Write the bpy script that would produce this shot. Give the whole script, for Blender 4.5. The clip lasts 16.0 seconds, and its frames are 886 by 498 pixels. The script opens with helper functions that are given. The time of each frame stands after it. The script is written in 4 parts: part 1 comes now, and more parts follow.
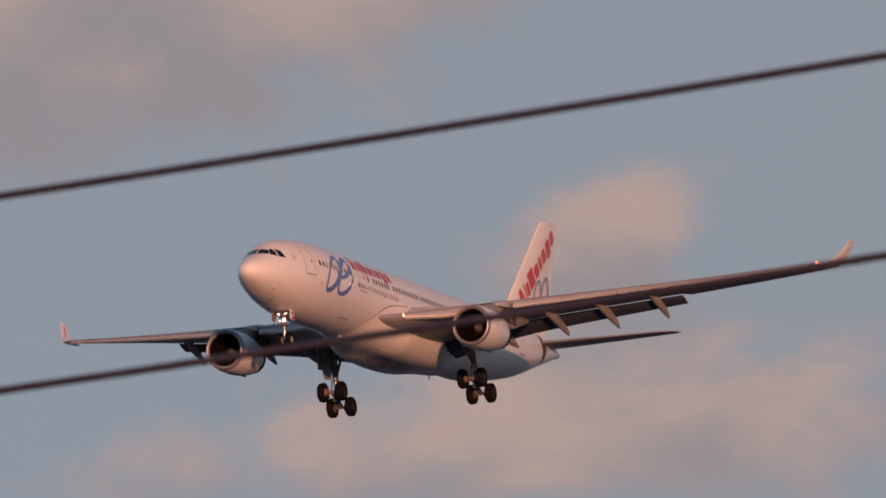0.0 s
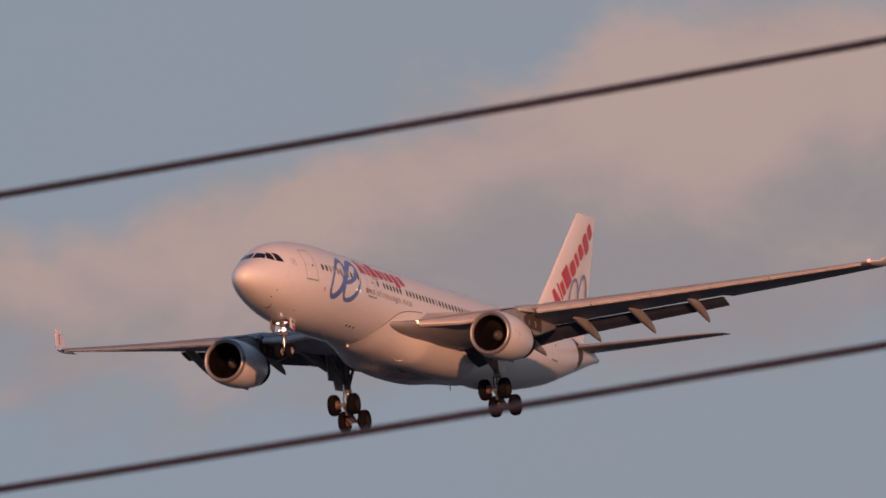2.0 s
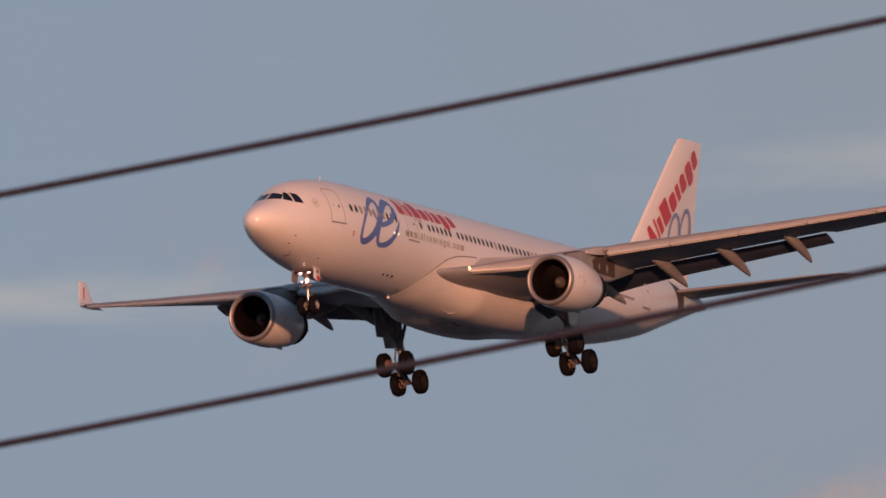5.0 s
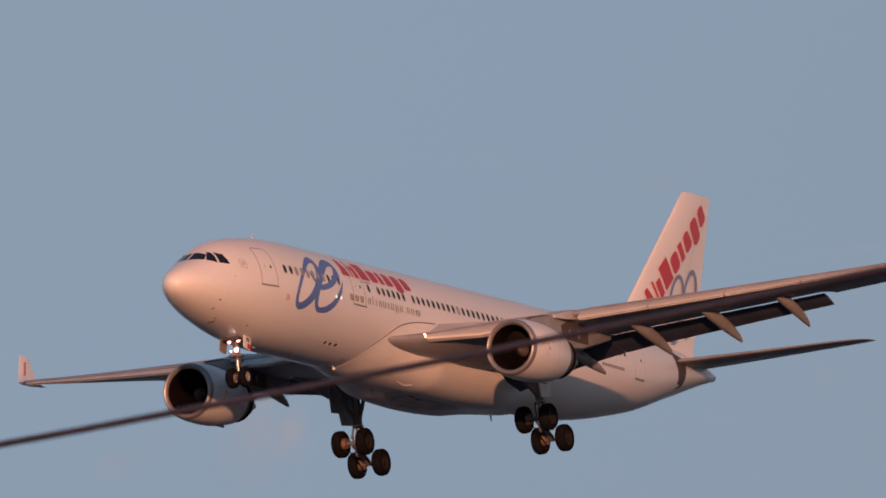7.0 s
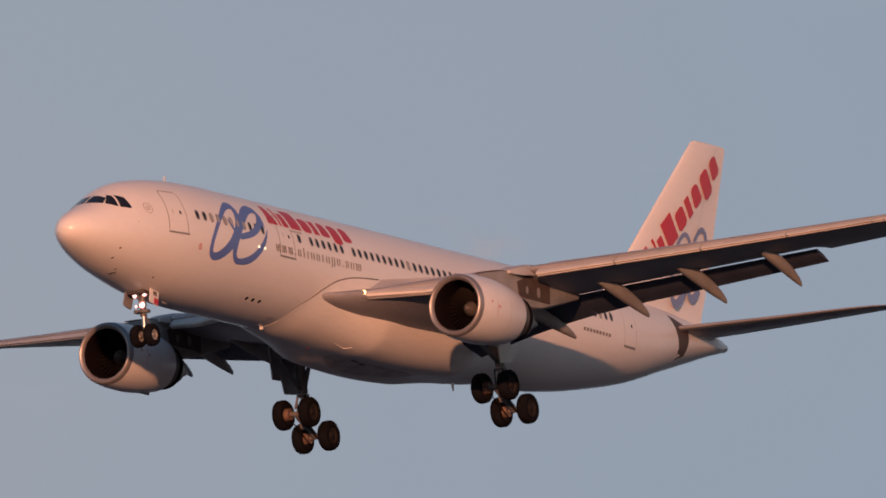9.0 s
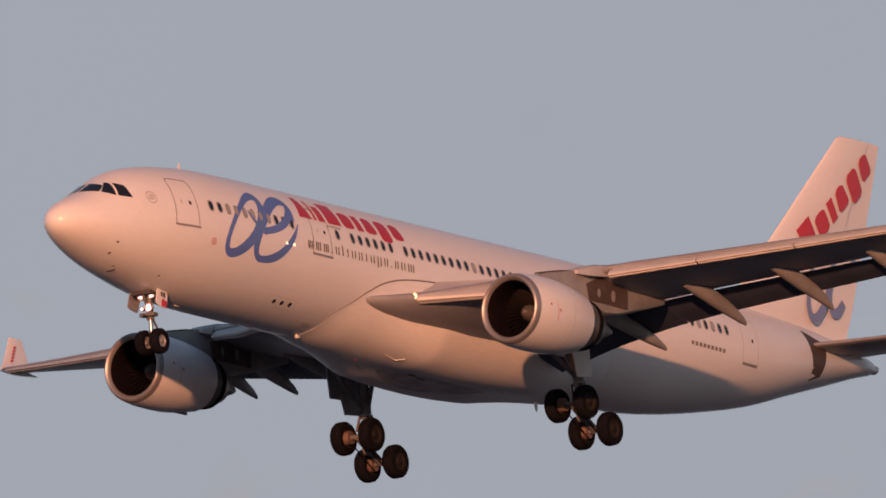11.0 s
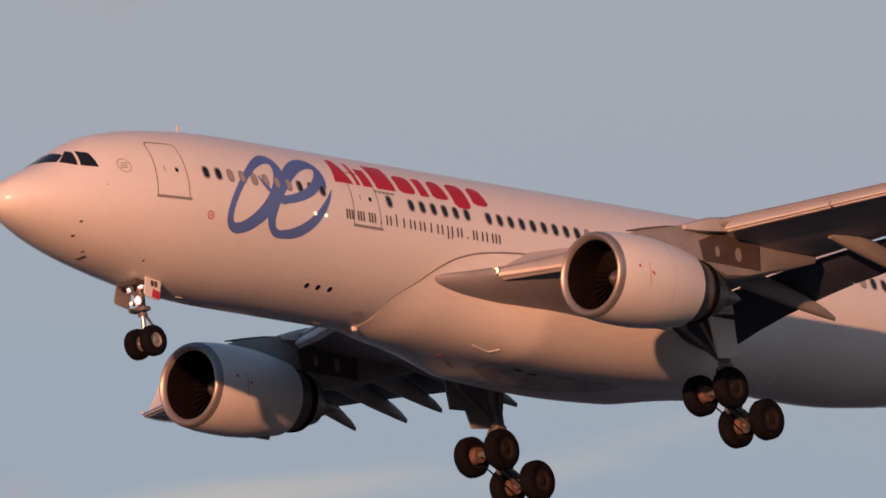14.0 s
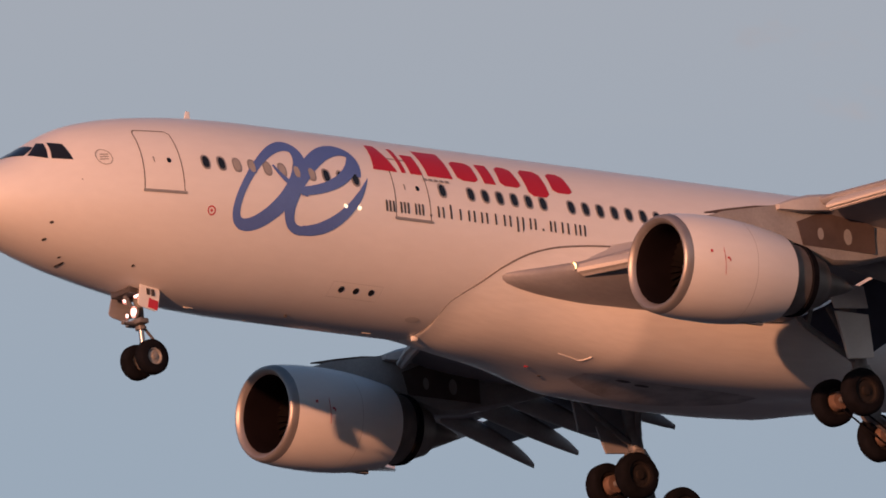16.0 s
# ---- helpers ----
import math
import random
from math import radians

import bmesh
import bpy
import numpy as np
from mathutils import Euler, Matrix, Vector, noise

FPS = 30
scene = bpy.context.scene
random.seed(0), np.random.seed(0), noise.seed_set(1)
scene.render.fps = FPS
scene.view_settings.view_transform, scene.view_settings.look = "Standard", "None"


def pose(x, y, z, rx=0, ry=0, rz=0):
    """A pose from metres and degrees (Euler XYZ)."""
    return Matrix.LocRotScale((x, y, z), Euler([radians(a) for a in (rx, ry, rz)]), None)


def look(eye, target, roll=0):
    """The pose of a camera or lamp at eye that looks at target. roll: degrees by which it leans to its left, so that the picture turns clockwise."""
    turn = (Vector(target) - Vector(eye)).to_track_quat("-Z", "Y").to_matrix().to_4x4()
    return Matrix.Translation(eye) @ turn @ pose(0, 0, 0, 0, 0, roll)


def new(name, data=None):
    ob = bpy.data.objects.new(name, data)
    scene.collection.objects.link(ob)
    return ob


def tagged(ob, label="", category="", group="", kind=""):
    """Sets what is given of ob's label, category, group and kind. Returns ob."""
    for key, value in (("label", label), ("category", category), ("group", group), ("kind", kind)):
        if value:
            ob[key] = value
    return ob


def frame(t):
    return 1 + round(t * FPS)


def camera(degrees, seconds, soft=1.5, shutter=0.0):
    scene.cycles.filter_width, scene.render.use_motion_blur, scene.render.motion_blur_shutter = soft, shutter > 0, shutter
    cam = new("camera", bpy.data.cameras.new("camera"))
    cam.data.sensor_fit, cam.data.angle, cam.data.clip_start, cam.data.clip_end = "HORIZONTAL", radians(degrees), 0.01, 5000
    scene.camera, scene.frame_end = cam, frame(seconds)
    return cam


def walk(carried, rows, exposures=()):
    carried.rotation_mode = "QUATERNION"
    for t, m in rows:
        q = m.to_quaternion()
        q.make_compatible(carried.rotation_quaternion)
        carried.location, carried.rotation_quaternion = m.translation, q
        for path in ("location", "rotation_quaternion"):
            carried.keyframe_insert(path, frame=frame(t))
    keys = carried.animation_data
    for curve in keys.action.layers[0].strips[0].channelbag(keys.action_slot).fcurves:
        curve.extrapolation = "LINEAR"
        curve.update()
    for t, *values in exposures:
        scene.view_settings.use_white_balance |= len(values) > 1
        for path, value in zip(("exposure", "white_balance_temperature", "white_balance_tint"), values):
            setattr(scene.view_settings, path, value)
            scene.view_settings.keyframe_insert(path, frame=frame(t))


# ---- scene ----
from mathutils import Quaternion

EYE = (0.0, 0.0, 1.6)
cam = camera(1.87167, 16.0, soft=1.7)
# focused on the far sky, so the near cables are a little soft
cam.data.dof.use_dof, cam.data.dof.focus_distance, cam.data.dof.aperture_fstop = True, 1200.0, 110.0
CAM_TURN = [
    (0, 0.5455127, 0.6221663, -0.4114523, -0.3821414),
    (0.5, 0.5445428, 0.6257189, -0.4071226, -0.3823614),
    (1, 0.5440318, 0.6287773, -0.4036556, -0.3817469),
    (1.5, 0.5451881, 0.6300714, -0.4028009, -0.3788553),
    (2, 0.5462375, 0.6319091, -0.4009964, -0.376188),
    (2.5, 0.5479704, 0.6330844, -0.4003727, -0.3723363),
    (3, 0.5487226, 0.6351116, -0.398073, -0.370236),
    (3.5, 0.5496211, 0.6373308, -0.3956646, -0.3676624),
    (3.7, 0.5494467, 0.6388569, -0.3938272, -0.3672468),
    (5.8, 0.5504712, 0.6519034, -0.3780241, -0.3593065),
    (6, 0.5526546, 0.6518406, -0.3789582, -0.3550597),
    (6.5, 0.5520778, 0.6564191, -0.3731537, -0.3536671),
    (7, 0.5508947, 0.6609018, -0.3673743, -0.3532138),
    (7.5, 0.5519264, 0.6637504, -0.3639404, -0.3498),
    (8, 0.5544788, 0.665333, -0.3623739, -0.3443406),
    (8.5, 0.5569451, 0.6672302, -0.360674, -0.3384232),
    (9, 0.5577842, 0.6709396, -0.3557519, -0.3348992),
    (9.5, 0.5588019, 0.6749585, -0.3500533, -0.3311105),
    (10, 0.5612102, 0.6785002, -0.3457922, -0.3242041),
    (10.2, 0.5620132, 0.679804, -0.3443127, -0.3216463),
    (12.3, 0.5675328, 0.698906, -0.3158424, -0.2994671),
    (12.5, 0.5678334, 0.701437, -0.3115209, -0.2974997),
    (13, 0.5678912, 0.7087218, -0.2981415, -0.2938107),
    (13.5, 0.5677133, 0.7153893, -0.2850627, -0.2909621),
    (14, 0.56874, 0.721543, -0.2731377, -0.2851425),
    (14.5, 0.5707098, 0.726909, -0.2628933, -0.2770933),
    (15, 0.5732095, 0.7325294, -0.2504131, -0.2685607),
    (15.5, 0.5748807, 0.7387456, -0.2365358, -0.2604188),
    (16, 0.5759096, 0.7455757, -0.2206156, -0.2525348),
]


def turned(place, q):
    """A pose from a place and a quaternion."""
    return Matrix.LocRotScale(place, Quaternion(q).normalized(), None)


# the hand's rise and fall, in millimetres
SWAY = {0.0: 8.6, 0.5: 7.3, 1.0: 2.7, 1.5: 2.0, 2.0: -0.5, 2.5: -5.5, 3.0: -7.1, 3.5: -7.5, 6.0: 1.4, 6.5: -1.6, 7.0: 0.3}
walk(cam, [(row[0], turned((EYE[0], EYE[1], EYE[2] + SWAY.get(row[0], 0) / 1000), row[1:])) for row in CAM_TURN],
     [(0.0, -0.10, 6130, 8), (3.5, -0.11, 6200, 9), (6.0, -0.08, 6270, 9), (7.0, -0.07, 6250, 7), (8.5, -0.05, 6330, 7), (9.0, -0.04, 6480, 9), (9.5, -0.02, 6440, 10),
      (10.0, 0.05, 6800, 12), (12.5, 0.06, 6480, 9), (13.0, 0.06, 6540, 10), (14.5, 0.05, 6560, 10), (16.0, 0.03, 6480, 10)])

# ---- light: a low evening sun behind the camera, a pale sky with lit clouds ----
SUN_TURN, SUN_HEIGHT = 207.3, 5.3
sun = new("sun", bpy.data.lights.new("sun", "SUN"))
sun.data.energy, sun.data.angle, sun.data.color = 4.05, radians(0.6), (1.0, 0.412, 0.212)
sun_way = Vector((math.cos(radians(SUN_TURN)) * math.cos(radians(SUN_HEIGHT)),
                  math.sin(radians(SUN_TURN)) * math.cos(radians(SUN_HEIGHT)), math.sin(radians(SUN_HEIGHT))))
sun.matrix_world = look(sun_way * 100, (0, 0, 0))
scene.view_settings.exposure = 0.0

# ---- helpers of this scene ----
def part(name, bm, material, parent=None, label="", smooth=True):
    me = bpy.data.meshes.new(name)
    bmesh.ops.recalc_face_normals(bm, faces=bm.faces)
    bm.to_mesh(me)
    bm.free()
    for m in material if isinstance(material, (list, tuple)) else [material]:
        me.materials.append(m)
    if smooth:
        me.polygons.foreach_set("use_smooth", [True] * len(me.polygons))
        me.set_sharp_from_angle(angle=radians(38))
    ob = new(name, me)
    ob.parent = parent
    if label:
        tagged(ob, label)
    return ob


def loft(bm, rings, close=True, caps=True):
    """Skins a row of rings of points; close: each ring is a closed loop."""
    vs = [[bm.verts.new(p) for p in ring] for ring in rings]
    n = len(vs[0])
    for a, b in zip(vs, vs[1:]):
        for i in range(n if close else n - 1):
            j = (i + 1) % n
            bm.faces.new((a[i], a[j], b[j], b[i]))
    if caps and close:
        bm.faces.new(vs[0][::-1])
        bm.faces.new(vs[-1])
    return bm


def tube(bm, a, b, r, r2=None, n=12):
    a, b = Vector(a), Vector(b)
    d = (b - a).normalized()
    u = d.orthogonal().normalized()
    v = d.cross(u)
    rings = []
    for p, rr in ((a, r), (b, r if r2 is None else r2)):
        rings.append([p + (u * math.cos(k * math.tau / n) + v * math.sin(k * math.tau / n)) * rr for k in range(n)])
    return loft(bm, rings)


def block(bm, corner, size, bevel=0.0):
    m = Matrix.Translation(corner) @ Matrix.Diagonal((*size, 1))
    made = bmesh.ops.create_cube(bm, size=1, matrix=m)
    if bevel:
        edges = {e for v in made["verts"] for e in v.link_edges}
        bmesh.ops.bevel(bm, geom=list(edges), offset=bevel, segments=2, affect="EDGES", profile=0.5)
    return bm


def spin_x(bm, profile, cy, cz, x0, n=48):
    """Turns a profile of (dx, r) about a fore-and-aft axis."""
    rings = []
    for dx, r in profile:
        rings.append([(x0 + dx, cy + r * math.cos(k * math.tau / n), cz + r * math.sin(k * math.tau / n)) for k in range(n)])
    return loft(bm, rings, caps=False)


def along(table, x):
    """Smooth reading of a table of rows (x, values...)."""
    if x <= table[0][0]:
        return table[0][1:]
    for i in range(len(table) - 1):
        a, b = table[i], table[i + 1]
        if x <= b[0]:
            p = table[max(i - 1, 0)]
            q = table[min(i + 2, len(table) - 1)]
            h = b[0] - a[0]
            s = (x - a[0]) / h
            out = []
            for k in range(1, len(a)):
                m0 = (b[k] - p[k]) / (b[0] - p[0]) * h
                m1 = (q[k] - a[k]) / (q[0] - a[0]) * h
                out.append((2 * s**3 - 3 * s**2 + 1) * a[k] + (s**3 - 2 * s**2 + s) * m0
                           + (-2 * s**3 + 3 * s**2) * b[k] + (s**3 - s**2) * m1)
            return out
    return table[-1][1:]


# ---- the airliner: x runs aft from the nose tip, y to starboard, z up from the hull's axis ----
# x, crown, keel, height of the widest line, half width
HULL = [
    (0.00, -0.85, -0.85, -0.85, 0.02), (0.06, -0.63, -1.07, -0.85, 0.25), (0.25, -0.38, -1.30, -0.84, 0.53),
    (0.60, -0.12, -1.52, -0.83, 0.83), (1.10, 0.14, -1.75, -0.82, 1.11), (1.70, 0.42, -1.97, -0.81, 1.38),
    (2.30, 0.76, -2.17, -0.79, 1.60), (3.00, 1.18, -2.37, -0.76, 1.82), (3.70, 1.54, -2.54, -0.72, 2.02),
    (4.50, 1.81, -2.70, -0.67, 2.22), (5.50, 2.03, -2.88, -0.61, 2.43), (6.50, 2.17, -3.04, -0.55, 2.59),
    (7.50, 2.27, -3.15, -0.50, 2.70), (8.50, 2.33, -3.22, -0.47, 2.77), (10.00, 2.37, -3.27, -0.45, 2.82),
    (20.00, 2.37, -3.27, -0.45, 2.82), (30.00, 2.37, -3.27, -0.45, 2.82), (36.00, 2.37, -3.27, -0.45, 2.82),
    (39.00, 2.37, -3.27, -0.46, 2.80), (42.00, 2.36, -2.95, -0.36, 2.70), (45.00, 2.32, -2.45, -0.18, 2.50),
    (48.00, 2.24, -1.83, 0.08, 2.16), (51.00, 2.10, -0.96, 0.43, 1.70), (54.00, 1.85, -0.10, 0.75, 1.14),
    (56.00, 1.59, 0.48, 0.95, 0.72), (57.00, 1.40, 0.72, 1.0, 0.44), (57.30, 1.26, 0.85, 1.04, 0.28)]


def hull_point(x, z, side=-1, off=0.0):
    """The hull's skin at station x and height z, lifted off it by off."""
    top, bot, zw, w = along(HULL, x)
    h = (top - zw) if z > zw else (zw - bot)
    s = max(-0.999, min(0.999, (z - zw) / h))
    y = w * math.sqrt(1 - s * s)
    n = Vector((0, y / (w * w), (z - zw) / (h * h))).normalized()
    return Vector((x, side * (y + n.y * off), z + n.z * off))


def hull_ring(x, n=64, grow=0.0):
    top, bot, zw, w = along(HULL, x)
    ring = []
    for k in range(n):
        a = k * math.tau / n
        s = math.sin(a)
        ring.append((x, (w + grow) * math.cos(a), zw + s * ((top - zw if s > 0 else zw - bot) + grow)))
    return ring


AIRFOIL = [(1.0, 0.0), (0.9, 0.138), (0.75, 0.31), (0.6, 0.421), (0.45, 0.482), (0.3, 0.482), (0.2, 0.439), (0.1, 0.335), (0.05, 0.241),
           (0.02, 0.155), (0.005, 0.077), (0.0, 0.0), (0.005, -0.08), (0.02, -0.15), (0.05, -0.22), (0.1, -0.3), (0.2, -0.38), (0.3, -0.42),
           (0.45, -0.42), (0.6, -0.34), (0.75, -0.2), (0.9, -0.07)]


def foil(le, chord, thick, twist=0.0, lo=0.0, hi=1.0, axis="y", crown=1.0):
    """An aerofoil ring: le is its leading edge, thick its depth over its chord; lo..hi cuts it fore and aft."""
    ring = []
    ct, st = math.cos(radians(twist)), math.sin(radians(twist))
    for c, t in AIRFOIL:
        c2 = min(max(c, lo), hi)
        if c != c2:
            t = t * (0.55 if c > hi else 0.8)
        dx, dz = c2 * chord, t * thick * chord * (crown if t > 0 else 1.0)
        dx, dz = dx * ct + dz * st, -dx * st + dz * ct
        if axis == "y":
            ring.append((le[0] + dx, le[1], le[2] + dz))
        else:
            ring.append((le[0] + dx, le[1] + dz, le[2]))
    return ring


# y, leading edge x, leading edge z, chord, thickness, twist
WING = [(1.5, 17.2, -1.86, 13.0, 0.064, 2.5), (2.4, 17.75, -1.86, 12.4, 0.098, 3.0), (2.9, 18.3, -1.82, 11.9, 0.115, 3.0), (3.7, 19.72, -1.66, 10.75, 0.145, 3.0),
        (6.0, 21.25, -1.32, 9.3, 0.130, 2.4), (9.4, 23.42, -0.87, 7.75, 0.115, 1.4), (14.0, 26.35, -0.26, 6.45, 0.108, 1.0), (19.5, 29.82, 0.49, 5.0, 0.105, 1.0),
        (24.5, 32.95, 1.20, 3.7, 0.10, 1.0), (28.7, 35.6, 1.84, 2.55, 0.10, 1.0)]


def wing_ring(y, side, lo=0.0, hi=1.0):
    x, z, chord, thick, twist = wing_frame(y, side)
    return foil((x, side * y, z), chord, thick, twist, lo, hi, crown=crown_at(y))


def crown_at(y):
    """The wing is flatter on top towards its root."""
    return 0.68 + 0.32 * min(1.0, max(0.0, (y - 3.0) / 4.0))


def wing_frame(y, side):
    """Plan and flex of the wing at y; the loaded wings bend a little unlike in the slight bank."""
    x, z, chord, thick, twist = along(WING, y)
    washout = max(0.0, (y - 11) / 17.7) * (0.5 if side < 0 else 6.0)
    return x, z + (0.10 if side < 0 else -0.12) * (y / 28) ** 2, chord, thick, twist - washout

# ---- materials ----
def shader(name, base, rough=0.4, metal=0.0, coat=0.0, vary=0.08, scale=0.6, streak=(1, 1, 1), fine=0.03, bump=0.0, bump_scale=8.0, spec=0.5):
    """A surface whose colour wanders at two scales, with fine relief."""
    m = bpy.data.materials.new(name)
    m.use_nodes = True
    nt = m.node_tree
    n, l = nt.nodes, nt.links
    p = n["Principled BSDF"]
    p.inputs["Metallic"].default_value = metal
    p.inputs["Coat Weight"].default_value = coat
    p.inputs["Coat Roughness"].default_value = 0.12
    p.inputs["Specular IOR Level"].default_value = spec
    tc = n.new("ShaderNodeTexCoord")
    mp = n.new("ShaderNodeMapping")
    mp.inputs["Scale"].default_value = streak
    l.new(tc.outputs["Object"], mp.inputs[0])
    big = n.new("ShaderNodeTexNoise")
    big.inputs["Scale"].default_value = scale
    big.inputs["Detail"].default_value = 4
    l.new(mp.outputs[0], big.inputs["Vector"])
    small = n.new("ShaderNodeTexNoise")
    small.inputs["Scale"].default_value = scale * 14
    small.inputs["Detail"].default_value = 3
    l.new(mp.outputs[0], small.inputs["Vector"])
    a = n.new("ShaderNodeMapRange")
    a.inputs[1].default_value, a.inputs[2].default_value = 0.3, 0.7
    a.inputs[3].default_value, a.inputs[4].default_value = 1 - vary, 1 + vary * 0.5
    l.new(big.outputs["Fac"], a.inputs[0])
    b = n.new("ShaderNodeMapRange")
    b.inputs[1].default_value, b.inputs[2].default_value = 0.3, 0.7
    b.inputs[3].default_value, b.inputs[4].default_value = 1 - fine, 1 + fine
    l.new(small.outputs["Fac"], b.inputs[0])
    mul = n.new("ShaderNodeMath")
    mul.operation = "MULTIPLY"
    l.new(a.outputs[0], mul.inputs[0])
    l.new(b.outputs[0], mul.inputs[1])
    col = n.new("ShaderNodeVectorMath")
    col.operation = "SCALE"
    col.inputs[0].default_value = base
    l.new(mul.outputs[0], col.inputs["Scale"])
    l.new(col.outputs[0], p.inputs["Base Color"])
    r = n.new("ShaderNodeMapRange")
    r.inputs[3].default_value, r.inputs[4].default_value = max(rough - 0.08, 0.03), rough + 0.1
    l.new(small.outputs["Fac"], r.inputs[0])
    l.new(r.outputs[0], p.inputs["Roughness"])
    if bump:
        bn = n.new("ShaderNodeTexNoise")
        bn.inputs["Scale"].default_value = bump_scale
        l.new(tc.outputs["Object"], bn.inputs["Vector"])
        bp = n.new("ShaderNodeBump")
        bp.inputs["Strength"].default_value = bump
        bp.inputs["Distance"].default_value = 0.01
        l.new(bn.outputs["Fac"], bp.inputs["Height"])
        l.new(bp.outputs[0], p.inputs["Normal"])
    return m


def glowing(name, colour, strength):
    m = bpy.data.materials.new(name)
    m.use_nodes = True
    p = m.node_tree.nodes["Principled BSDF"]
    p.inputs["Base Color"].default_value = (0.8, 0.8, 0.8, 1)
    p.inputs["Emission Color"].default_value = (*colour, 1)
    p.inputs["Emission Strength"].default_value = strength
    return m


PAINT = shader("white_gloss_paint", (0.83, 0.81, 0.795), 0.34, coat=0.25, vary=0.05, scale=0.35, streak=(0.35, 1, 1), fine=0.015, bump=0.05, bump_scale=2.5)
BELLY = shader("belly_paint", (0.78, 0.765, 0.75), 0.4, vary=0.08, scale=0.5, streak=(0.14, 1, 1), fine=0.04, bump=0.06, bump_scale=3)
WING_GREY = shader("wing_grey_paint", (0.285, 0.285, 0.31), 0.42, vary=0.16, scale=0.6, streak=(0.4, 1.2, 1), fine=0.06, bump=0.05)
# flap paint darkened to navy, with the shade under the wing painted in
FLAP_SHADED = shader("shaded_flap_paint", (0.045, 0.055, 0.088), 0.5, vary=0.2, scale=0.9, streak=(0.4, 1.2, 1), fine=0.08)
SLAT = shader("bare_slat_metal", (0.52, 0.505, 0.50), 0.5, metal=0.12, vary=0.1, scale=0.8, fine=0.04)
LIP = shader("polished_inlet_metal", (0.36, 0.345, 0.345), 0.42, metal=0.6, vary=0.12, scale=1.2, fine=0.04)
# liner and blades: the inlet's inner shade is put into these near-black colours
LINER_SHADED = shader("inlet_liner", (0.010, 0.0065, 0.008), 0.9, vary=0.2, scale=1.5, spec=0.08)
BLADE_SHADED = shader("shaded_fan_metal", (0.007, 0.005, 0.005), 0.7, metal=0.1, vary=0.2, scale=2, spec=0.12)
SPINNER = shader("spinner_paint", (0.09, 0.08, 0.078), 0.5, vary=0.2, scale=2)
NOZZLE = shader("heat_stained_metal", (0.24, 0.21, 0.19), 0.45, metal=0.6, vary=0.3, scale=1.2)
DARK_PANEL = shader("sooty_panel", (0.09, 0.066, 0.06), 0.6, vary=0.25, scale=1.5, fine=0.1)
PYLON = shader("pylon_paint", (0.29, 0.285, 0.285), 0.5, vary=0.2, scale=0.9, fine=0.08)
GEAR = shader("gear_grey_paint", (0.15, 0.148, 0.155), 0.45, vary=0.25, scale=3, fine=0.1)
DOORGREY = shader("gear_door_paint", (0.62, 0.61, 0.60), 0.45, vary=0.12, scale=1)
CHROME = shader("chromed_steel", (0.50, 0.49, 0.49), 0.32, metal=1.0, vary=0.05)
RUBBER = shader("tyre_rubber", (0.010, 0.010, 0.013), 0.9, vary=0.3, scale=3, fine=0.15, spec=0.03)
ALLOY = shader("wheel_alloy", (0.020, 0.017, 0.017), 0.8, vary=0.2, scale=5, spec=0.15)
PALE_ALLOY = shader("pale_wheel_alloy", (0.30, 0.285, 0.27), 0.5, metal=0.2, vary=0.2, scale=5)
BRAKE = shader("brake_steel", (0.23, 0.155, 0.125), 0.55, metal=0.3, vary=0.3, scale=5)
GLASS = shader("dark_window_glass", (0.018, 0.02, 0.026), 0.08, vary=0.2, scale=2, spec=0.6)
SHADE = shader("lowered_window_shade", (0.42, 0.39, 0.37), 0.4, vary=0.15, scale=2)
FRAME = shader("window_frame_metal", (0.34, 0.32, 0.31), 0.45, metal=0.3, vary=0.1)
LINE = shader("dark_seam", (0.20, 0.18, 0.17), 0.6, vary=0.2)
RED = shader("red_livery", (0.52, 0.018, 0.035), 0.35, vary=0.06, coat=0.2)
BLUE = shader("blue_livery", (0.112, 0.190, 0.50), 0.35, vary=0.06, coat=0.2)
PALE_BLUE = shader("pale_blue_livery", (0.20, 0.245, 0.44), 0.35, vary=0.06, coat=0.2)
INK = shader("dark_lettering", (0.07, 0.06, 0.06), 0.5, vary=0.1)
SOOT = shader("belly_soot", (0.60, 0.57, 0.555), 0.6, vary=0.35, scale=1.2, fine=0.12)
FAINT = shader("grey_lettering", (0.24, 0.21, 0.20), 0.5, vary=0.1)
CABLE = shader("cable_sheath", (0.048, 0.040, 0.058), 0.55, vary=0.25, scale=3, fine=0.1)
LAMP = glowing("lit_landing_lamp", (1.0, 0.62, 0.58), 5.0)
# pink glare round the nose lamps, made as a glowing surface
LAMP_HALO = glowing("lamp_halo_glow", (1.0, 0.26, 0.21), 2.2)
LAMP_SOFT = glowing("lit_root_lamp", (1.0, 0.62, 0.22), 3.6)
LAMP_RED = glowing("lit_red_lamp", (1.0, 0.07, 0.06), 1.6)
LAMP_SMALL = glowing("lit_small_lamp", (1.0, 0.75, 0.45), 1.6)
EARTH = shader("dark_earth", (0.075, 0.080, 0.088), 0.9, vary=0.3, scale=0.02, fine=0.15)

# ---- world: evening sky with pale haze and sunlit clouds ----
world = bpy.data.worlds.new("sky")
scene.world = world
world.use_nodes = True
wt = world.node_tree
wn, wl = wt.nodes, wt.links


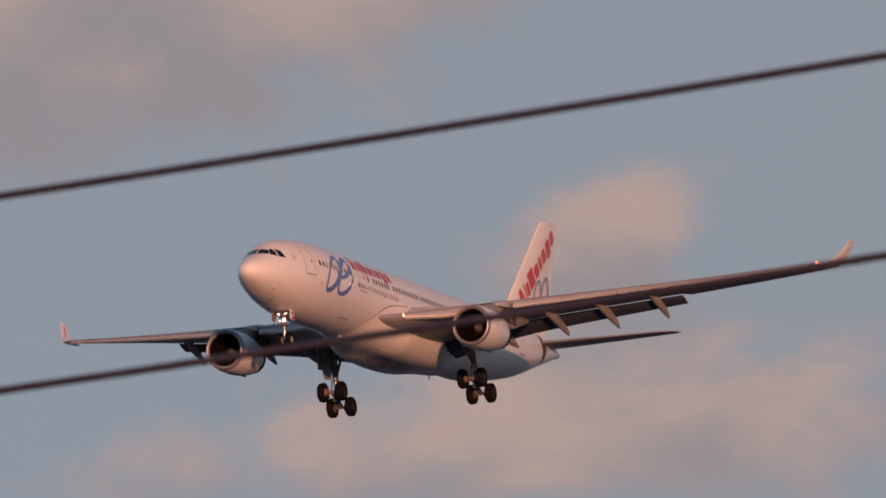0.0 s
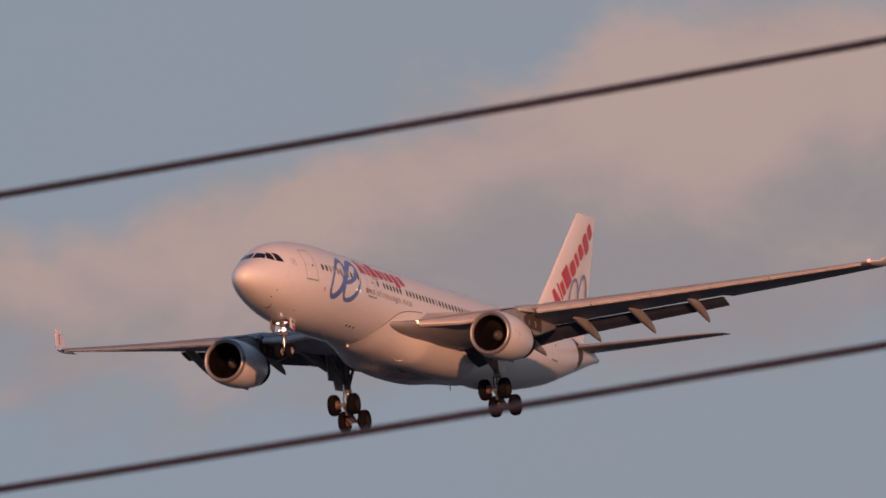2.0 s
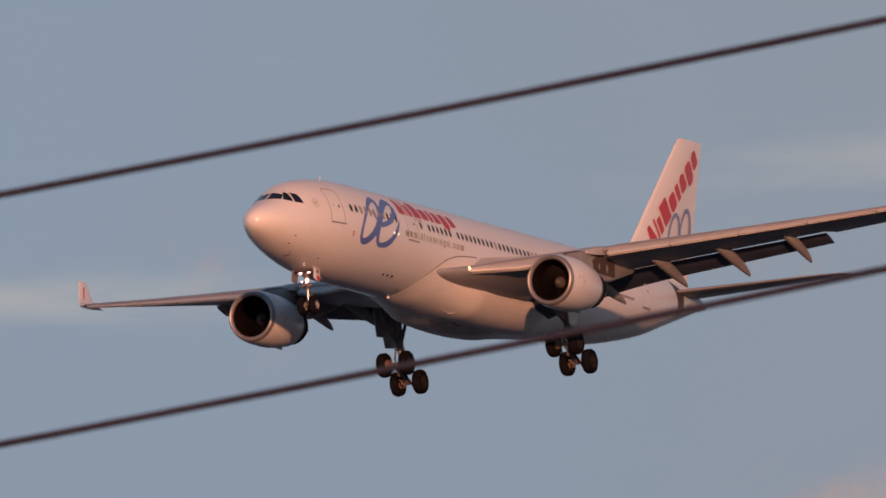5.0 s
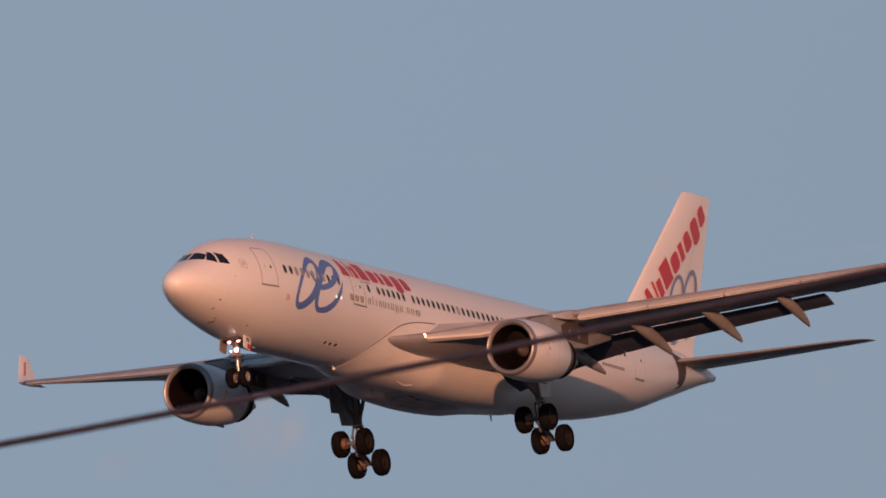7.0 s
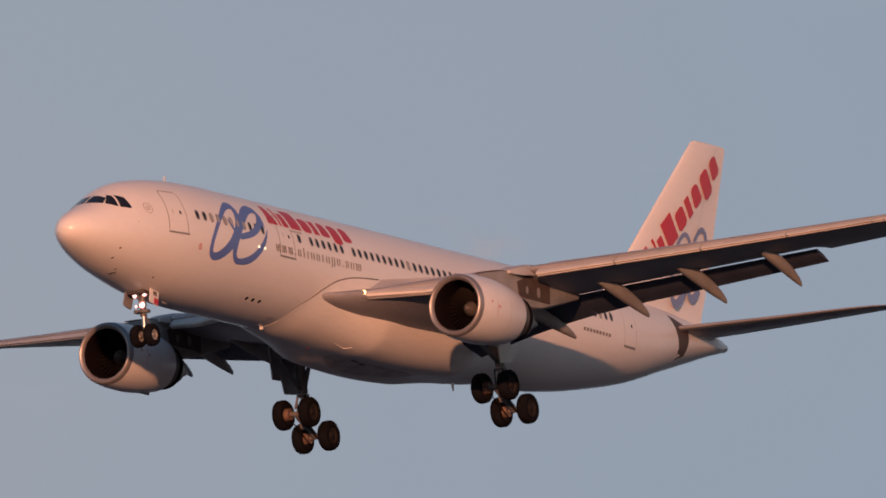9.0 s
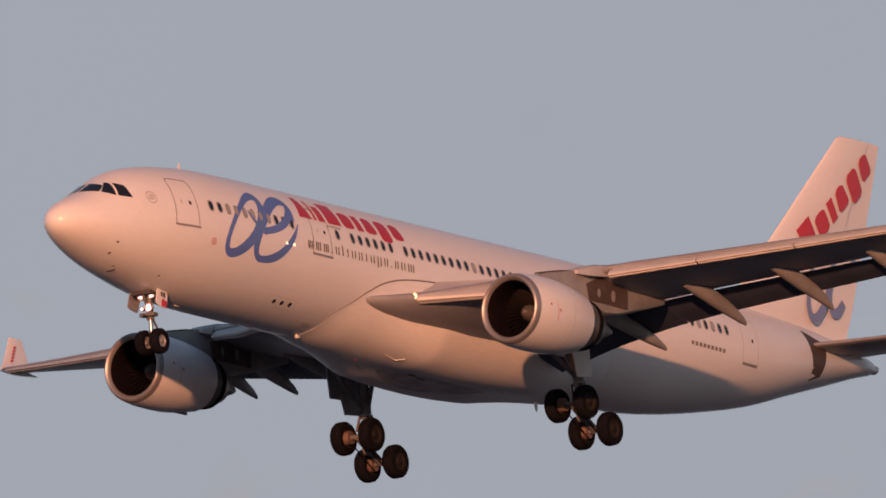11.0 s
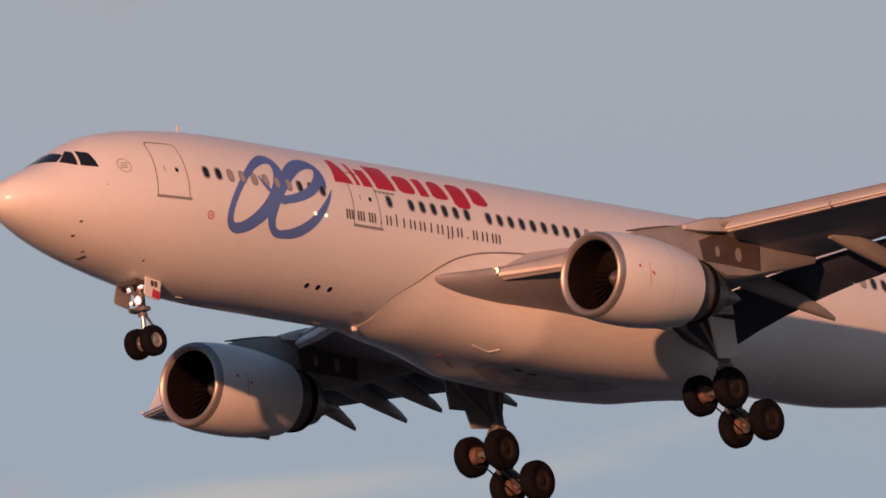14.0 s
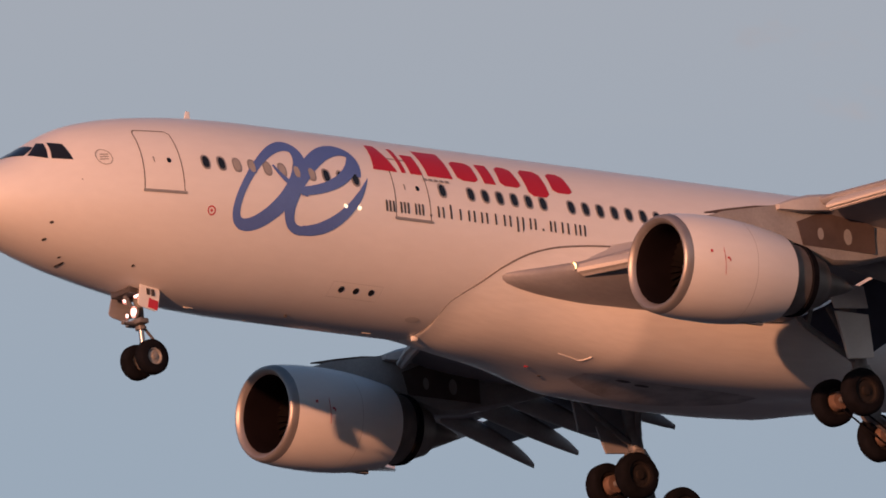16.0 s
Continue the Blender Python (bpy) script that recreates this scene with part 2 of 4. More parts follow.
def calc(op, a, b=None, c=None):
    """One arithmetic node on numbers or sockets."""
    node = wn.new("ShaderNodeMath")
    node.operation = op
    for i, v in enumerate((a, b, c)):
        if v is None:
            continue
        if isinstance(v, (int, float)):
            node.inputs[i].default_value = v
        else:
            wl.new(v, node.inputs[i])
    return node.outputs[0]


def mixed(fac, a, b):
    node = wn.new("ShaderNodeMix")
    node.data_type = "RGBA"
    if isinstance(fac, (int, float)):
        node.inputs[0].default_value = fac
    else:
        wl.new(fac, node.inputs[0])
    for i, v in ((6, a), (7, b)):
        if isinstance(v, tuple):
            node.inputs[i].default_value = (*v, 1)
        else:
            wl.new(v, node.inputs[i])
    return node.outputs[2]


def ramp(v, lo, hi):
    node = wn.new("ShaderNodeMapRange")
    node.interpolation_type = "SMOOTHSTEP"
    wl.new(v, node.inputs[0])
    node.inputs[1].default_value, node.inputs[2].default_value = lo, hi
    return node.outputs[0]


def cloud_noise(az, el, sx, sy, z, detail, rough=0.55, warp=0.0):
    v = wn.new("ShaderNodeCombineXYZ")
    wl.new(calc("MULTIPLY", az, sx), v.inputs[0])
    wl.new(calc("MULTIPLY", el, sy), v.inputs[1])
    v.inputs[2].default_value = z
    n = wn.new("ShaderNodeTexNoise")
    n.inputs["Scale"].default_value = 1.0
    n.inputs["Detail"].default_value = detail
    n.inputs["Roughness"].default_value = rough
    n.inputs["Distortion"].default_value = warp
    wl.new(v.outputs[0], n.inputs["Vector"])
    return n.outputs["Fac"]


# cloud banks: bearing, height, half length, half depth (degrees), slope, weight
CLOUDS = [(22.0, 7.02, 0.95, 0.33, -0.16, 1.0), (22.9, 6.98, 0.75, 0.27, -0.30, 0.8), (24.4, 6.76, 1.3, 0.20, -0.10, 0.72), (21.15, 6.47, 0.22, 0.15, -0.3, 0.95),
          (21.45, 6.02, 0.85, 0.20, -0.05, 0.8), (20.2, 6.05, 0.6, 0.12, 0.0, 0.5), (23.2, 6.62, 0.9, 0.12, -0.1, 0.3)]
# thin pale wisps, the same way
WISPS = [(24.5, 7.68, 0.95, 0.075, -0.01, 0.9), (23.5, 7.60, 0.35, 0.02, 0.04, 0.55), (27.6, 7.49, 1.3, 0.055, 0.02, 0.9), (29.6, 7.62, 0.9, 0.05, 0.0, 0.5),
         (40.5, 10.94, 0.75, 0.055, -0.08, 0.95), (41.9, 10.63, 0.75, 0.055, -0.26, 0.6), (43.2, 10.50, 0.55, 0.045, -0.02, 0.85)]
# haze along the bearing: degrees, colour
HAZE = [(20.0, (0.319, 0.317, 0.345)), (25.0, (0.306, 0.322, 0.366)), (28.3, (0.276, 0.353, 0.474)), (33.0, (0.360, 0.360, 0.402)), (37.5, (0.412, 0.410, 0.434)), (46.0, (0.388, 0.416, 0.470)), (54.0, (0.380, 0.424, 0.492))]
CLOUD_LIT = (0.535, 0.362, 0.300)
CLOUD_SHADE = (0.328, 0.272, 0.268)
WISP_WHITE = (0.470, 0.445, 0.430)



def build_sky():
    sky = wn.new("ShaderNodeTexSky")
    sky.sky_type, sky.sun_disc = "NISHITA", False
    sky.sun_elevation, sky.sun_rotation = radians(SUN_HEIGHT), radians(SUN_TURN)
    sky.air_density, sky.dust_density, sky.ozone_density = 1.0, 1.2, 3.0
    dim = wn.new("ShaderNodeVectorMath")
    dim.operation = "SCALE"
    wl.new(sky.outputs[0], dim.inputs[0])
    dim.inputs["Scale"].default_value = 0.138
    tc = wn.new("ShaderNodeTexCoord")
    sep = wn.new("ShaderNodeSeparateXYZ")
    wl.new(tc.outputs["Generated"], sep.inputs[0])
    az = calc("MULTIPLY", calc("ARCTAN2", sep.outputs[1], sep.outputs[0]), math.degrees(1))
    el = calc("MULTIPLY", calc("ARCSINE", sep.outputs[2]), math.degrees(1))
    # thin high haze, paler in broad patches
    veil = cloud_noise(az, el, 0.16, 0.3, 4.0, 3)
    tint = wn.new("ShaderNodeValToRGB")
    wl.new(calc("ADD", calc("DIVIDE", calc("SUBTRACT", az, 20.0), 34.0), calc("MULTIPLY", calc("SUBTRACT", veil, 0.5), 0.18)), tint.inputs[0])
    tint.color_ramp.interpolation = "B_SPLINE"
    stops = tint.color_ramp.elements
    for k, (deg, colour) in enumerate(HAZE):
        stop = stops[k] if k < 2 else stops.new(0.5)
        stop.position, stop.color = min(1.0, (deg - 20.0) / 34.0), (*colour, 1)
    # clearer, bluer air low down towards the north, greyer veil above
    rise = calc("SUBTRACT", el, calc("ADD", 10.3, calc("MULTIPLY", calc("SUBTRACT", az, 38.4), 0.158)))
    layer = mixed(ramp(rise, -0.75, 0.75), (0.89, 0.98, 1.03), (1.04, 1.0, 0.965))
    layer = mixed(ramp(az, 36.0, 44.0), (1.0, 1.0, 1.0), layer)
    both = wn.new("ShaderNodeVectorMath")
    both.operation = "MULTIPLY"
    wl.new(tint.outputs[0], both.inputs[0])
    wl.new(layer, both.inputs[1])
    haze = both.outputs[0]
    low = calc("SUBTRACT", 1.0, ramp(el, 14, 45))
    base = mixed(calc("MULTIPLY", low, 0.9), dim.outputs[0], haze)
    def banks(rows):
        """Summed weight of the banks, and how far up each one a place lies."""
        weight = height = None
        for az0, el0, la, le, slope, amount in rows:
            u = calc("SUBTRACT", az, az0)
            v = calc("DIVIDE", calc("SUBTRACT", calc("SUBTRACT", el, el0), calc("MULTIPLY", u, slope)), le)
            u = calc("DIVIDE", u, la)
            d2 = calc("ADD", calc("MULTIPLY", u, u), calc("MULTIPLY", v, v))
            g = calc("MULTIPLY", calc("EXPONENT", calc("MULTIPLY", d2, -1.0)), amount)
            h = calc("MULTIPLY", g, v)
            weight = g if weight is None else calc("ADD", weight, g)
            height = h if height is None else calc("ADD", height, h)
        return weight, height

    weight, height = banks(CLOUDS)
    puff = cloud_noise(az, el, 1.7, 2.6, 1.5, 8, 0.6, 0.3)
    thick = calc("ADD", calc("MULTIPLY", calc("SUBTRACT", puff, 0.5), 1.9), weight)
    # crisper on the sunlit upper side, melting away below
    edge = calc("ADD", thick, calc("MULTIPLY", height, 0.45))
    cover = ramp(edge, 0.22, 0.80)
    # sunlit bulges and shaded folds
    light = cloud_noise(az, el, 2.2, 3.4, 7.7, 5, 0.5, 0.3)
    lit = calc("ADD", calc("ADD", light, calc("MULTIPLY", calc("SUBTRACT", puff, 0.5), 0.5)), calc("MULTIPLY", height, 0.42))
    tone = mixed(ramp(lit, 0.30, 0.78), CLOUD_SHADE, CLOUD_LIT)
    sheet = mixed(calc("MULTIPLY", cover, 0.84), base, tone)
    veils, up = banks(WISPS)
    streaks = cloud_noise(az, el, 1.6, 8.0, 2.2, 7, 0.58, 0.3)
    thin = ramp(calc("ADD", veils, calc("MULTIPLY", calc("SUBTRACT", streaks, 0.5), 1.1)), 0.1, 1.0)
    sheet = mixed(calc("MULTIPLY", thin, 0.85), sheet, WISP_WHITE)
    wl.new(sheet, wn["Background"].inputs[0])
    wn["Background"].inputs[1].default_value = 1.0


build_sky()

# ---- setting: the ground under the camera, out to the horizon ----
def build_ground():
    bm = bmesh.new()
    n = 96
    vs = [bm.verts.new((4600 * math.cos(k * math.tau / n), 4600 * math.sin(k * math.tau / n), 0)) for k in range(n)]
    bm.faces.new(vs)
    tagged(part("ground", bm, EARTH, smooth=False), "flat dark earth reaching the horizon", "ground", kind="structure")


build_ground()

# ---- the airliner ----
airliner = new("airliner")
tagged(airliner, "white twin-engine jet airliner with red and blue markings, wheels down", "airplane")


def patch(bm, corners, nx=6, nz=4, off=0.012, side=-1):
    """A plate that hugs the hull: corners (x, z) lower fore, lower aft, upper aft, upper fore."""
    a, b, c, d = [Vector(p) for p in corners]
    rows = []
    for j in range(nz + 1):
        v = j / nz
        rows.append([bm.verts.new(hull_point(*((a.lerp(b, i / nx)).lerp(d.lerp(c, i / nx), v)), side, off)) for i in range(nx + 1)])
    for p, q in zip(rows, rows[1:]):
        for i in range(nx):
            bm.faces.new((p[i], p[i + 1], q[i + 1], q[i]))
    return bm


def oval(bm, x, z, rx, rz, off=0.012, n=20, side=-1, lean=0.0, power=2.0):
    """A rounded plate on the hull."""
    mid = bm.verts.new(hull_point(x, z, side, off))
    rings = []
    for f in (0.5, 1.0):
        ring = []
        for k in range(n):
            a = k * math.tau / n
            c, s = math.cos(a), math.sin(a)
            c = math.copysign(abs(c) ** (2 / power), c)
            s = math.copysign(abs(s) ** (2 / power), s)
            ring.append(bm.verts.new(hull_point(x + rx * f * c + lean * rz * f * s, z + rz * f * s, side, off)))
        rings.append(ring)
    for k in range(n):
        j = (k + 1) % n
        bm.faces.new((mid, rings[0][k], rings[0][j]))
        bm.faces.new((rings[0][k], rings[1][k], rings[1][j], rings[0][j]))
    return bm


def stroke(bm, points, widths, off=0.014, place=None):
    """A ribbon along (x, z) points, laid on the hull or by another placing rule."""
    place = place or (lambda x, z: hull_point(x, z, -1, off))
    pts = [Vector(p) for p in points]
    rows = []
    for i, p in enumerate(pts):
        d = (pts[min(i + 1, len(pts) - 1)] - pts[max(i - 1, 0)]).normalized()
        nrm = Vector((-d.y, d.x)) * widths[i] / 2
        rows.append([bm.verts.new(place(*(p + nrm * s))) for s in (-1, -0.33, 0.33, 1)])
    for a, b in zip(rows, rows[1:]):
        for k in range(3):
            bm.faces.new((a[k], a[k + 1], b[k + 1], b[k]))
    return bm


def build_fuselage():
    bm = bmesh.new()
    xs = [0.0, 0.02, 0.06, 0.13, 0.25, 0.4, 0.6, 0.85] + [1.1 + 0.3 * k for k in range(30)] + [10.5 + 0.8 * k for k in range(58)] + [57.0, 57.3, 57.55]
    loft(bm, [hull_ring(x, 80) for x in xs])
    return part("fuselage", bm, PAINT, airliner, "glossy white rounded fuselage")


def build_windows(fuselage):
    """Cabin windows on both sides, in runs between the doors."""
    runs = [(7.33, 11), (15.75, 1), (16.79, 6), (20.46, 33), (38.5, 10)]
    shaded = random.Random(4)
    for x0, count in runs:
        for i in range(count):
            x = x0 + 0.5275 * i
            for side in (-1, 1):
                bm = bmesh.new()
                oval(bm, x, 0.40, 0.155, 0.235, 0.010, 18, side, power=2.6)
                n0 = len(bm.faces)
                oval(bm, x, 0.40, 0.105, 0.180, 0.018, 16, side, power=2.5)
                bm.faces.ensure_lookup_table()
                blind = (side < 0 and 2 <= i <= 7 and x0 < 8) or shaded.random() < 0.12
                for f in bm.faces[n0:]:
                    f.material_index = 2 if blind else 1
                part("cabin_window", bm, [FRAME, GLASS, SHADE], fuselage)


def build_cockpit(fuselage):
    """Six panes round the nose."""
    side_panes = [((2.18, 0.43), (2.59, 0.29), (2.83, 0.88), (2.74, 0.92)), ((2.68, 0.29), (3.24, 0.25), (3.20, 0.80), (2.91, 0.90))]
    for side in (-1, 1):
        for c in side_panes:
            bm = patch(bmesh.new(), c, 5, 5, 0.014, side)
            part("cockpit_window", bm, GLASS, fuselage, "dark cockpit side window")
        bm = bmesh.new()
        rows = []
        for j in range(6):
            v = j / 5
            row = []
            for i in range(8):
                u = i / 7
                x0, x1 = 1.80 + 0.74 * v, 2.13 + 0.42 * v
                y0, y1 = 0.05, 0.82 - 0.10 * v
                y = y0 + (y1 - y0) * u
                x = x0 + (x1 - x0) * u ** 1.6
                top, bot, zw, w = along(HULL, x)
                z = zw + (top - zw) * math.sqrt(max(0, 1 - (y / w) ** 2))
                row.append(bm.verts.new((x - 0.012, side * y, z + 0.012)))
            rows.append(row)
        for p, q in zip(rows, rows[1:]):
            for i in range(7):
                bm.faces.new((p[i], p[i + 1], q[i + 1], q[i]))
        part("windscreen", bm, GLASS, fuselage, "dark windscreen pane")


def build_door(fuselage, x0, x1, z0, z1, lean=0.12, lip=True):
    """A cabin door drawn by its seam, with a small window and a sill."""
    side = -1
    w = 0.035
    bm = bmesh.new()
    corners = [(x0, z0), (x1, z0), (x1 + lean * 0.3, z1 - 0.1), (x1 + lean * 0.3 - 0.12, z1), (x0 + lean + 0.1, z1), (x0 + lean, z1 - 0.1), (x0, z0)]
    pts = []
    for a, b in zip(corners, corners[1:]):
        pts += [Vector(a).lerp(Vector(b), k / 6) for k in range(6)]
    pts.append(Vector(corners[-1]))
    stroke(bm, pts, [w] * len(pts), 0.010)
    part("door_seam", bm, LINE, fuselage, "thin dark seam of a closed cabin door")
    if lip:
        bm = patch(bmesh.new(), ((x0 - 0.06, z0 - 0.07), (x1 + 0.07, z0 - 0.07), (x1 + 0.06, z0 + 0.01), (x0 - 0.06, z0 + 0.01)), 6, 2, 0.03)
        part("door_sill", bm, FRAME, fuselage)
    bm = oval(bmesh.new(), x0 + (x1 - x0) * 0.72, 0.36, 0.07, 0.085, 0.016, 14)
    part("door_window", bm, GLASS, fuselage)
    bm = patch(bmesh.new(), ((x0 + 0.42, 0.27), (x0 + 0.46, 0.27), (x0 + 0.46, 0.45), (x0 + 0.42, 0.45)), 1, 2, 0.014)
    part("door_handle", bm, FRAME, fuselage)


def ring_path(cx, cz, rx, rz, slant, a0, a1, n=44):
    out = []
    for k in range(n + 1):
        a = radians(a0 + (a1 - a0) * k / n)
        out.append((cx + rx * math.cos(a) + slant * rz * math.sin(a), cz + rz * math.sin(a)))
    return out


def swell(n, lo, hi, turn=0.0, times=1.0):
    return [lo + (hi - lo) * (0.5 - 0.5 * math.cos(turn + times * math.tau * k / n)) for k in range(n + 1)]


def bent(p0, p1, p2, n=16):
    """A curve from p0 to p2 pulled towards p1."""
    a, b, c = Vector(p0), Vector(p1), Vector(p2)
    return [a * (1 - t) ** 2 + b * 2 * t * (1 - t) + c * t * t for t in [k / n for k in range(n + 1)]]


def build_emblem(fuselage):
    """Two linked slanting blue loops on the forward hull."""
    bm = stroke(bmesh.new(), ring_path(9.46, -0.05, 0.83, 1.30, 0.73, -10, 350, 64), swell(64, 0.22, 0.46, radians(-190)), 0.013)
    part("blue_loop", bm, BLUE, fuselage, "broad blue painted loop")
    bm = stroke(bmesh.new(), ring_path(11.42, 0.0, 1.00, 1.34, 0.70, 22, 292, 56), [0.24 + 0.21 * math.sin(math.pi * k / 56) ** 2 for k in range(57)], 0.017)
    part("blue_loop", bm, BLUE, fuselage, "broad blue painted loop")
    bm = stroke(bmesh.new(), bent((12.74, 1.02), (12.12, 0.02), (10.5, -0.20), 20), [0.38 - 0.12 * k / 20 for k in range(21)], 0.021)
    part("blue_band", bm, BLUE, fuselage)
    bm = stroke(bmesh.new(), bent((10.75, -0.20), (10.05, -0.12), (9.66, 0.52), 14), [0.30 - 0.22 * k / 14 for k in range(15)], 0.025)
    part("blue_band", bm, BLUE, fuselage)
    bm = stroke(bmesh.new(), bent((10.55, -1.325), (11.95, -1.27), (13.05, 0.48), 24), [(0.25 + 0.09 * min(1.0, k / 7)) * (1 - (k / 24) ** 4) + 0.01 for k in range(25)], 0.019)
    part("blue_band", bm, BLUE, fuselage)


# plain red marks in place of a name: start, width, foot, head (in heights), taper of the head
NAME_MARKS = [(0.00, 0.94, 0, 1.0, 0.6), (1.04, 0.22, 0, 0.95, 0.0), (1.36, 0.50, 0, 0.74, 0.0), (2.00, 0.98, 0, 1.0, 0.0), (3.12, 0.84, 0, 0.74, 0.0),
              (4.10, 0.48, 0, 0.74, 0.0), (4.70, 0.86, 0, 0.76, 0.25), (5.68, 0.84, -0.24, 0.76, 0.0), (6.64, 0.82, 0, 0.76, 0.2)]


def plain_mark(bm, x, w, lo, hi, taper, place):
    """One solid mark with gently cut corners, laid by the placing rule."""
    rows = []
    for j in range(9):
        v = lo + (hi - lo) * j / 8
        cut = taper * w / 2 * max(0.0, v / hi)
        soft = 0.5 * w * (1 - (1 - abs(2 * j / 8 - 1) ** 5) ** 0.2) * 0.4 if hi < 0.8 and w > 0.6 else 0.0
        a, b = x + cut + soft + 0.03, x + w - cut - soft - 0.03
        rows.append([bm.verts.new(place(a + (b - a) * i / 6, v)) for i in range(7)])
    for p, q in zip(rows, rows[1:]):
        for i in range(6):
            bm.faces.new((p[i], p[i + 1], q[i + 1], q[i]))
    return bm


def build_name(fuselage):
    """Red marks high on the forward hull."""
    for x, w, lo, hi, taper in NAME_MARKS:
        bm = plain_mark(bmesh.new(), x, w, lo, hi, taper, lambda u, v: hull_point(13.40 + u * 0.985, 0.84 + v * 0.92, -1, 0.013))
        part("red_mark", bm, RED, fuselage)
    # a row of small dark marks under the windows
    x = 13.55
    for k, (w, lo, hi) in enumerate([(0.32, 0, 1)] * 3 + [(0.07, 0, 0.2), (0.24, 0, 1), (0.08, 0, 1.3), (0.15, 0, 1), (0.26, 0, 1), (0.25, 0, 1), (0.16, 0, 1),
                                    (0.27, 0, 1), (0.26, -0.4, 1), (0.24, 0, 1), (0.07, 0, 0.2), (0.22, 0, 1), (0.27, 0, 1), (0.40, 0, 1)]):
        z0, h = -0.46, 0.33 * hi
        bars = 3 if w > 0.3 else 2 if w > 0.2 else 1
        for j in range(bars):
            u = x + 0.03 + (w - 0.06) * (j / (bars - 1) if bars > 1 else 0.5)
            bm = patch(bmesh.new(), ((u - 0.03, z0 + lo * 0.3), (u + 0.03, z0 + lo * 0.3 * (j == 0)), (u + 0.03, z0 + h), (u - 0.03, z0 + h)), 1, 4, 0.024)
            part("dark_mark", bm, INK, fuselage)
        x += w + (0.208 if w > 0.1 else 0.225)
    # plain bars for the small print near the tail, and the small round marks forward
    for k in range(9):
        bm = patch(bmesh.new(), ((40.4 + 0.3 * k, -0.60), (40.6 + 0.3 * k, -0.60), (40.6 + 0.3 * k, -0.44), (40.4 + 0.3 * k, -0.44)), 1, 2, 0.014)
        part("print_bar", bm, FAINT, fuselage)
    bm = patch(bmesh.new(), ((40.9, 0.80), (41.55, 0.80), (41.55, 1.12), (40.9, 1.12)), 2, 2, 0.014)
    part("red_panel", bm, RED, fuselage)
    for k in range(5):
        bm = patch(bmesh.new(), ((15.15 + 0.2 * k, 0.66), (15.3 + 0.2 * k, 0.66), (15.3 + 0.2 * k, 0.74), (15.15 + 0.2 * k, 0.74)), 1, 1, 0.02)
        part("print_bar", bm, FRAME, fuselage)
    ring = lambda x, z, r, w, m, n: part(n, stroke(bmesh.new(), ring_path(x, z, r, r, 0, 0, 360, 20), [w] * 21, 0.014), m, fuselage)
    ring(7.36, -1.05, 0.12, 0.035, RED, "red_ring")
    part("red_dot", oval(bmesh.new(), 7.36, -1.05, 0.04, 0.04, 0.016, 10), RED, fuselage)
    ring(4.15, 0.36, 0.24, 0.025, FRAME, "round_badge")
    for k in range(3):
        part("badge_bar", patch(bmesh.new(), ((4.0 + 0.02 * k, 0.26 + 0.08 * k), (4.26 + 0.02 * k, 0.28 + 0.08 * k), (4.26 + 0.02 * k, 0.31 + 0.08 * k), (4.0 + 0.02 * k, 0.29 + 0.08 * k)), 2, 1, 0.016), FRAME, fuselage)


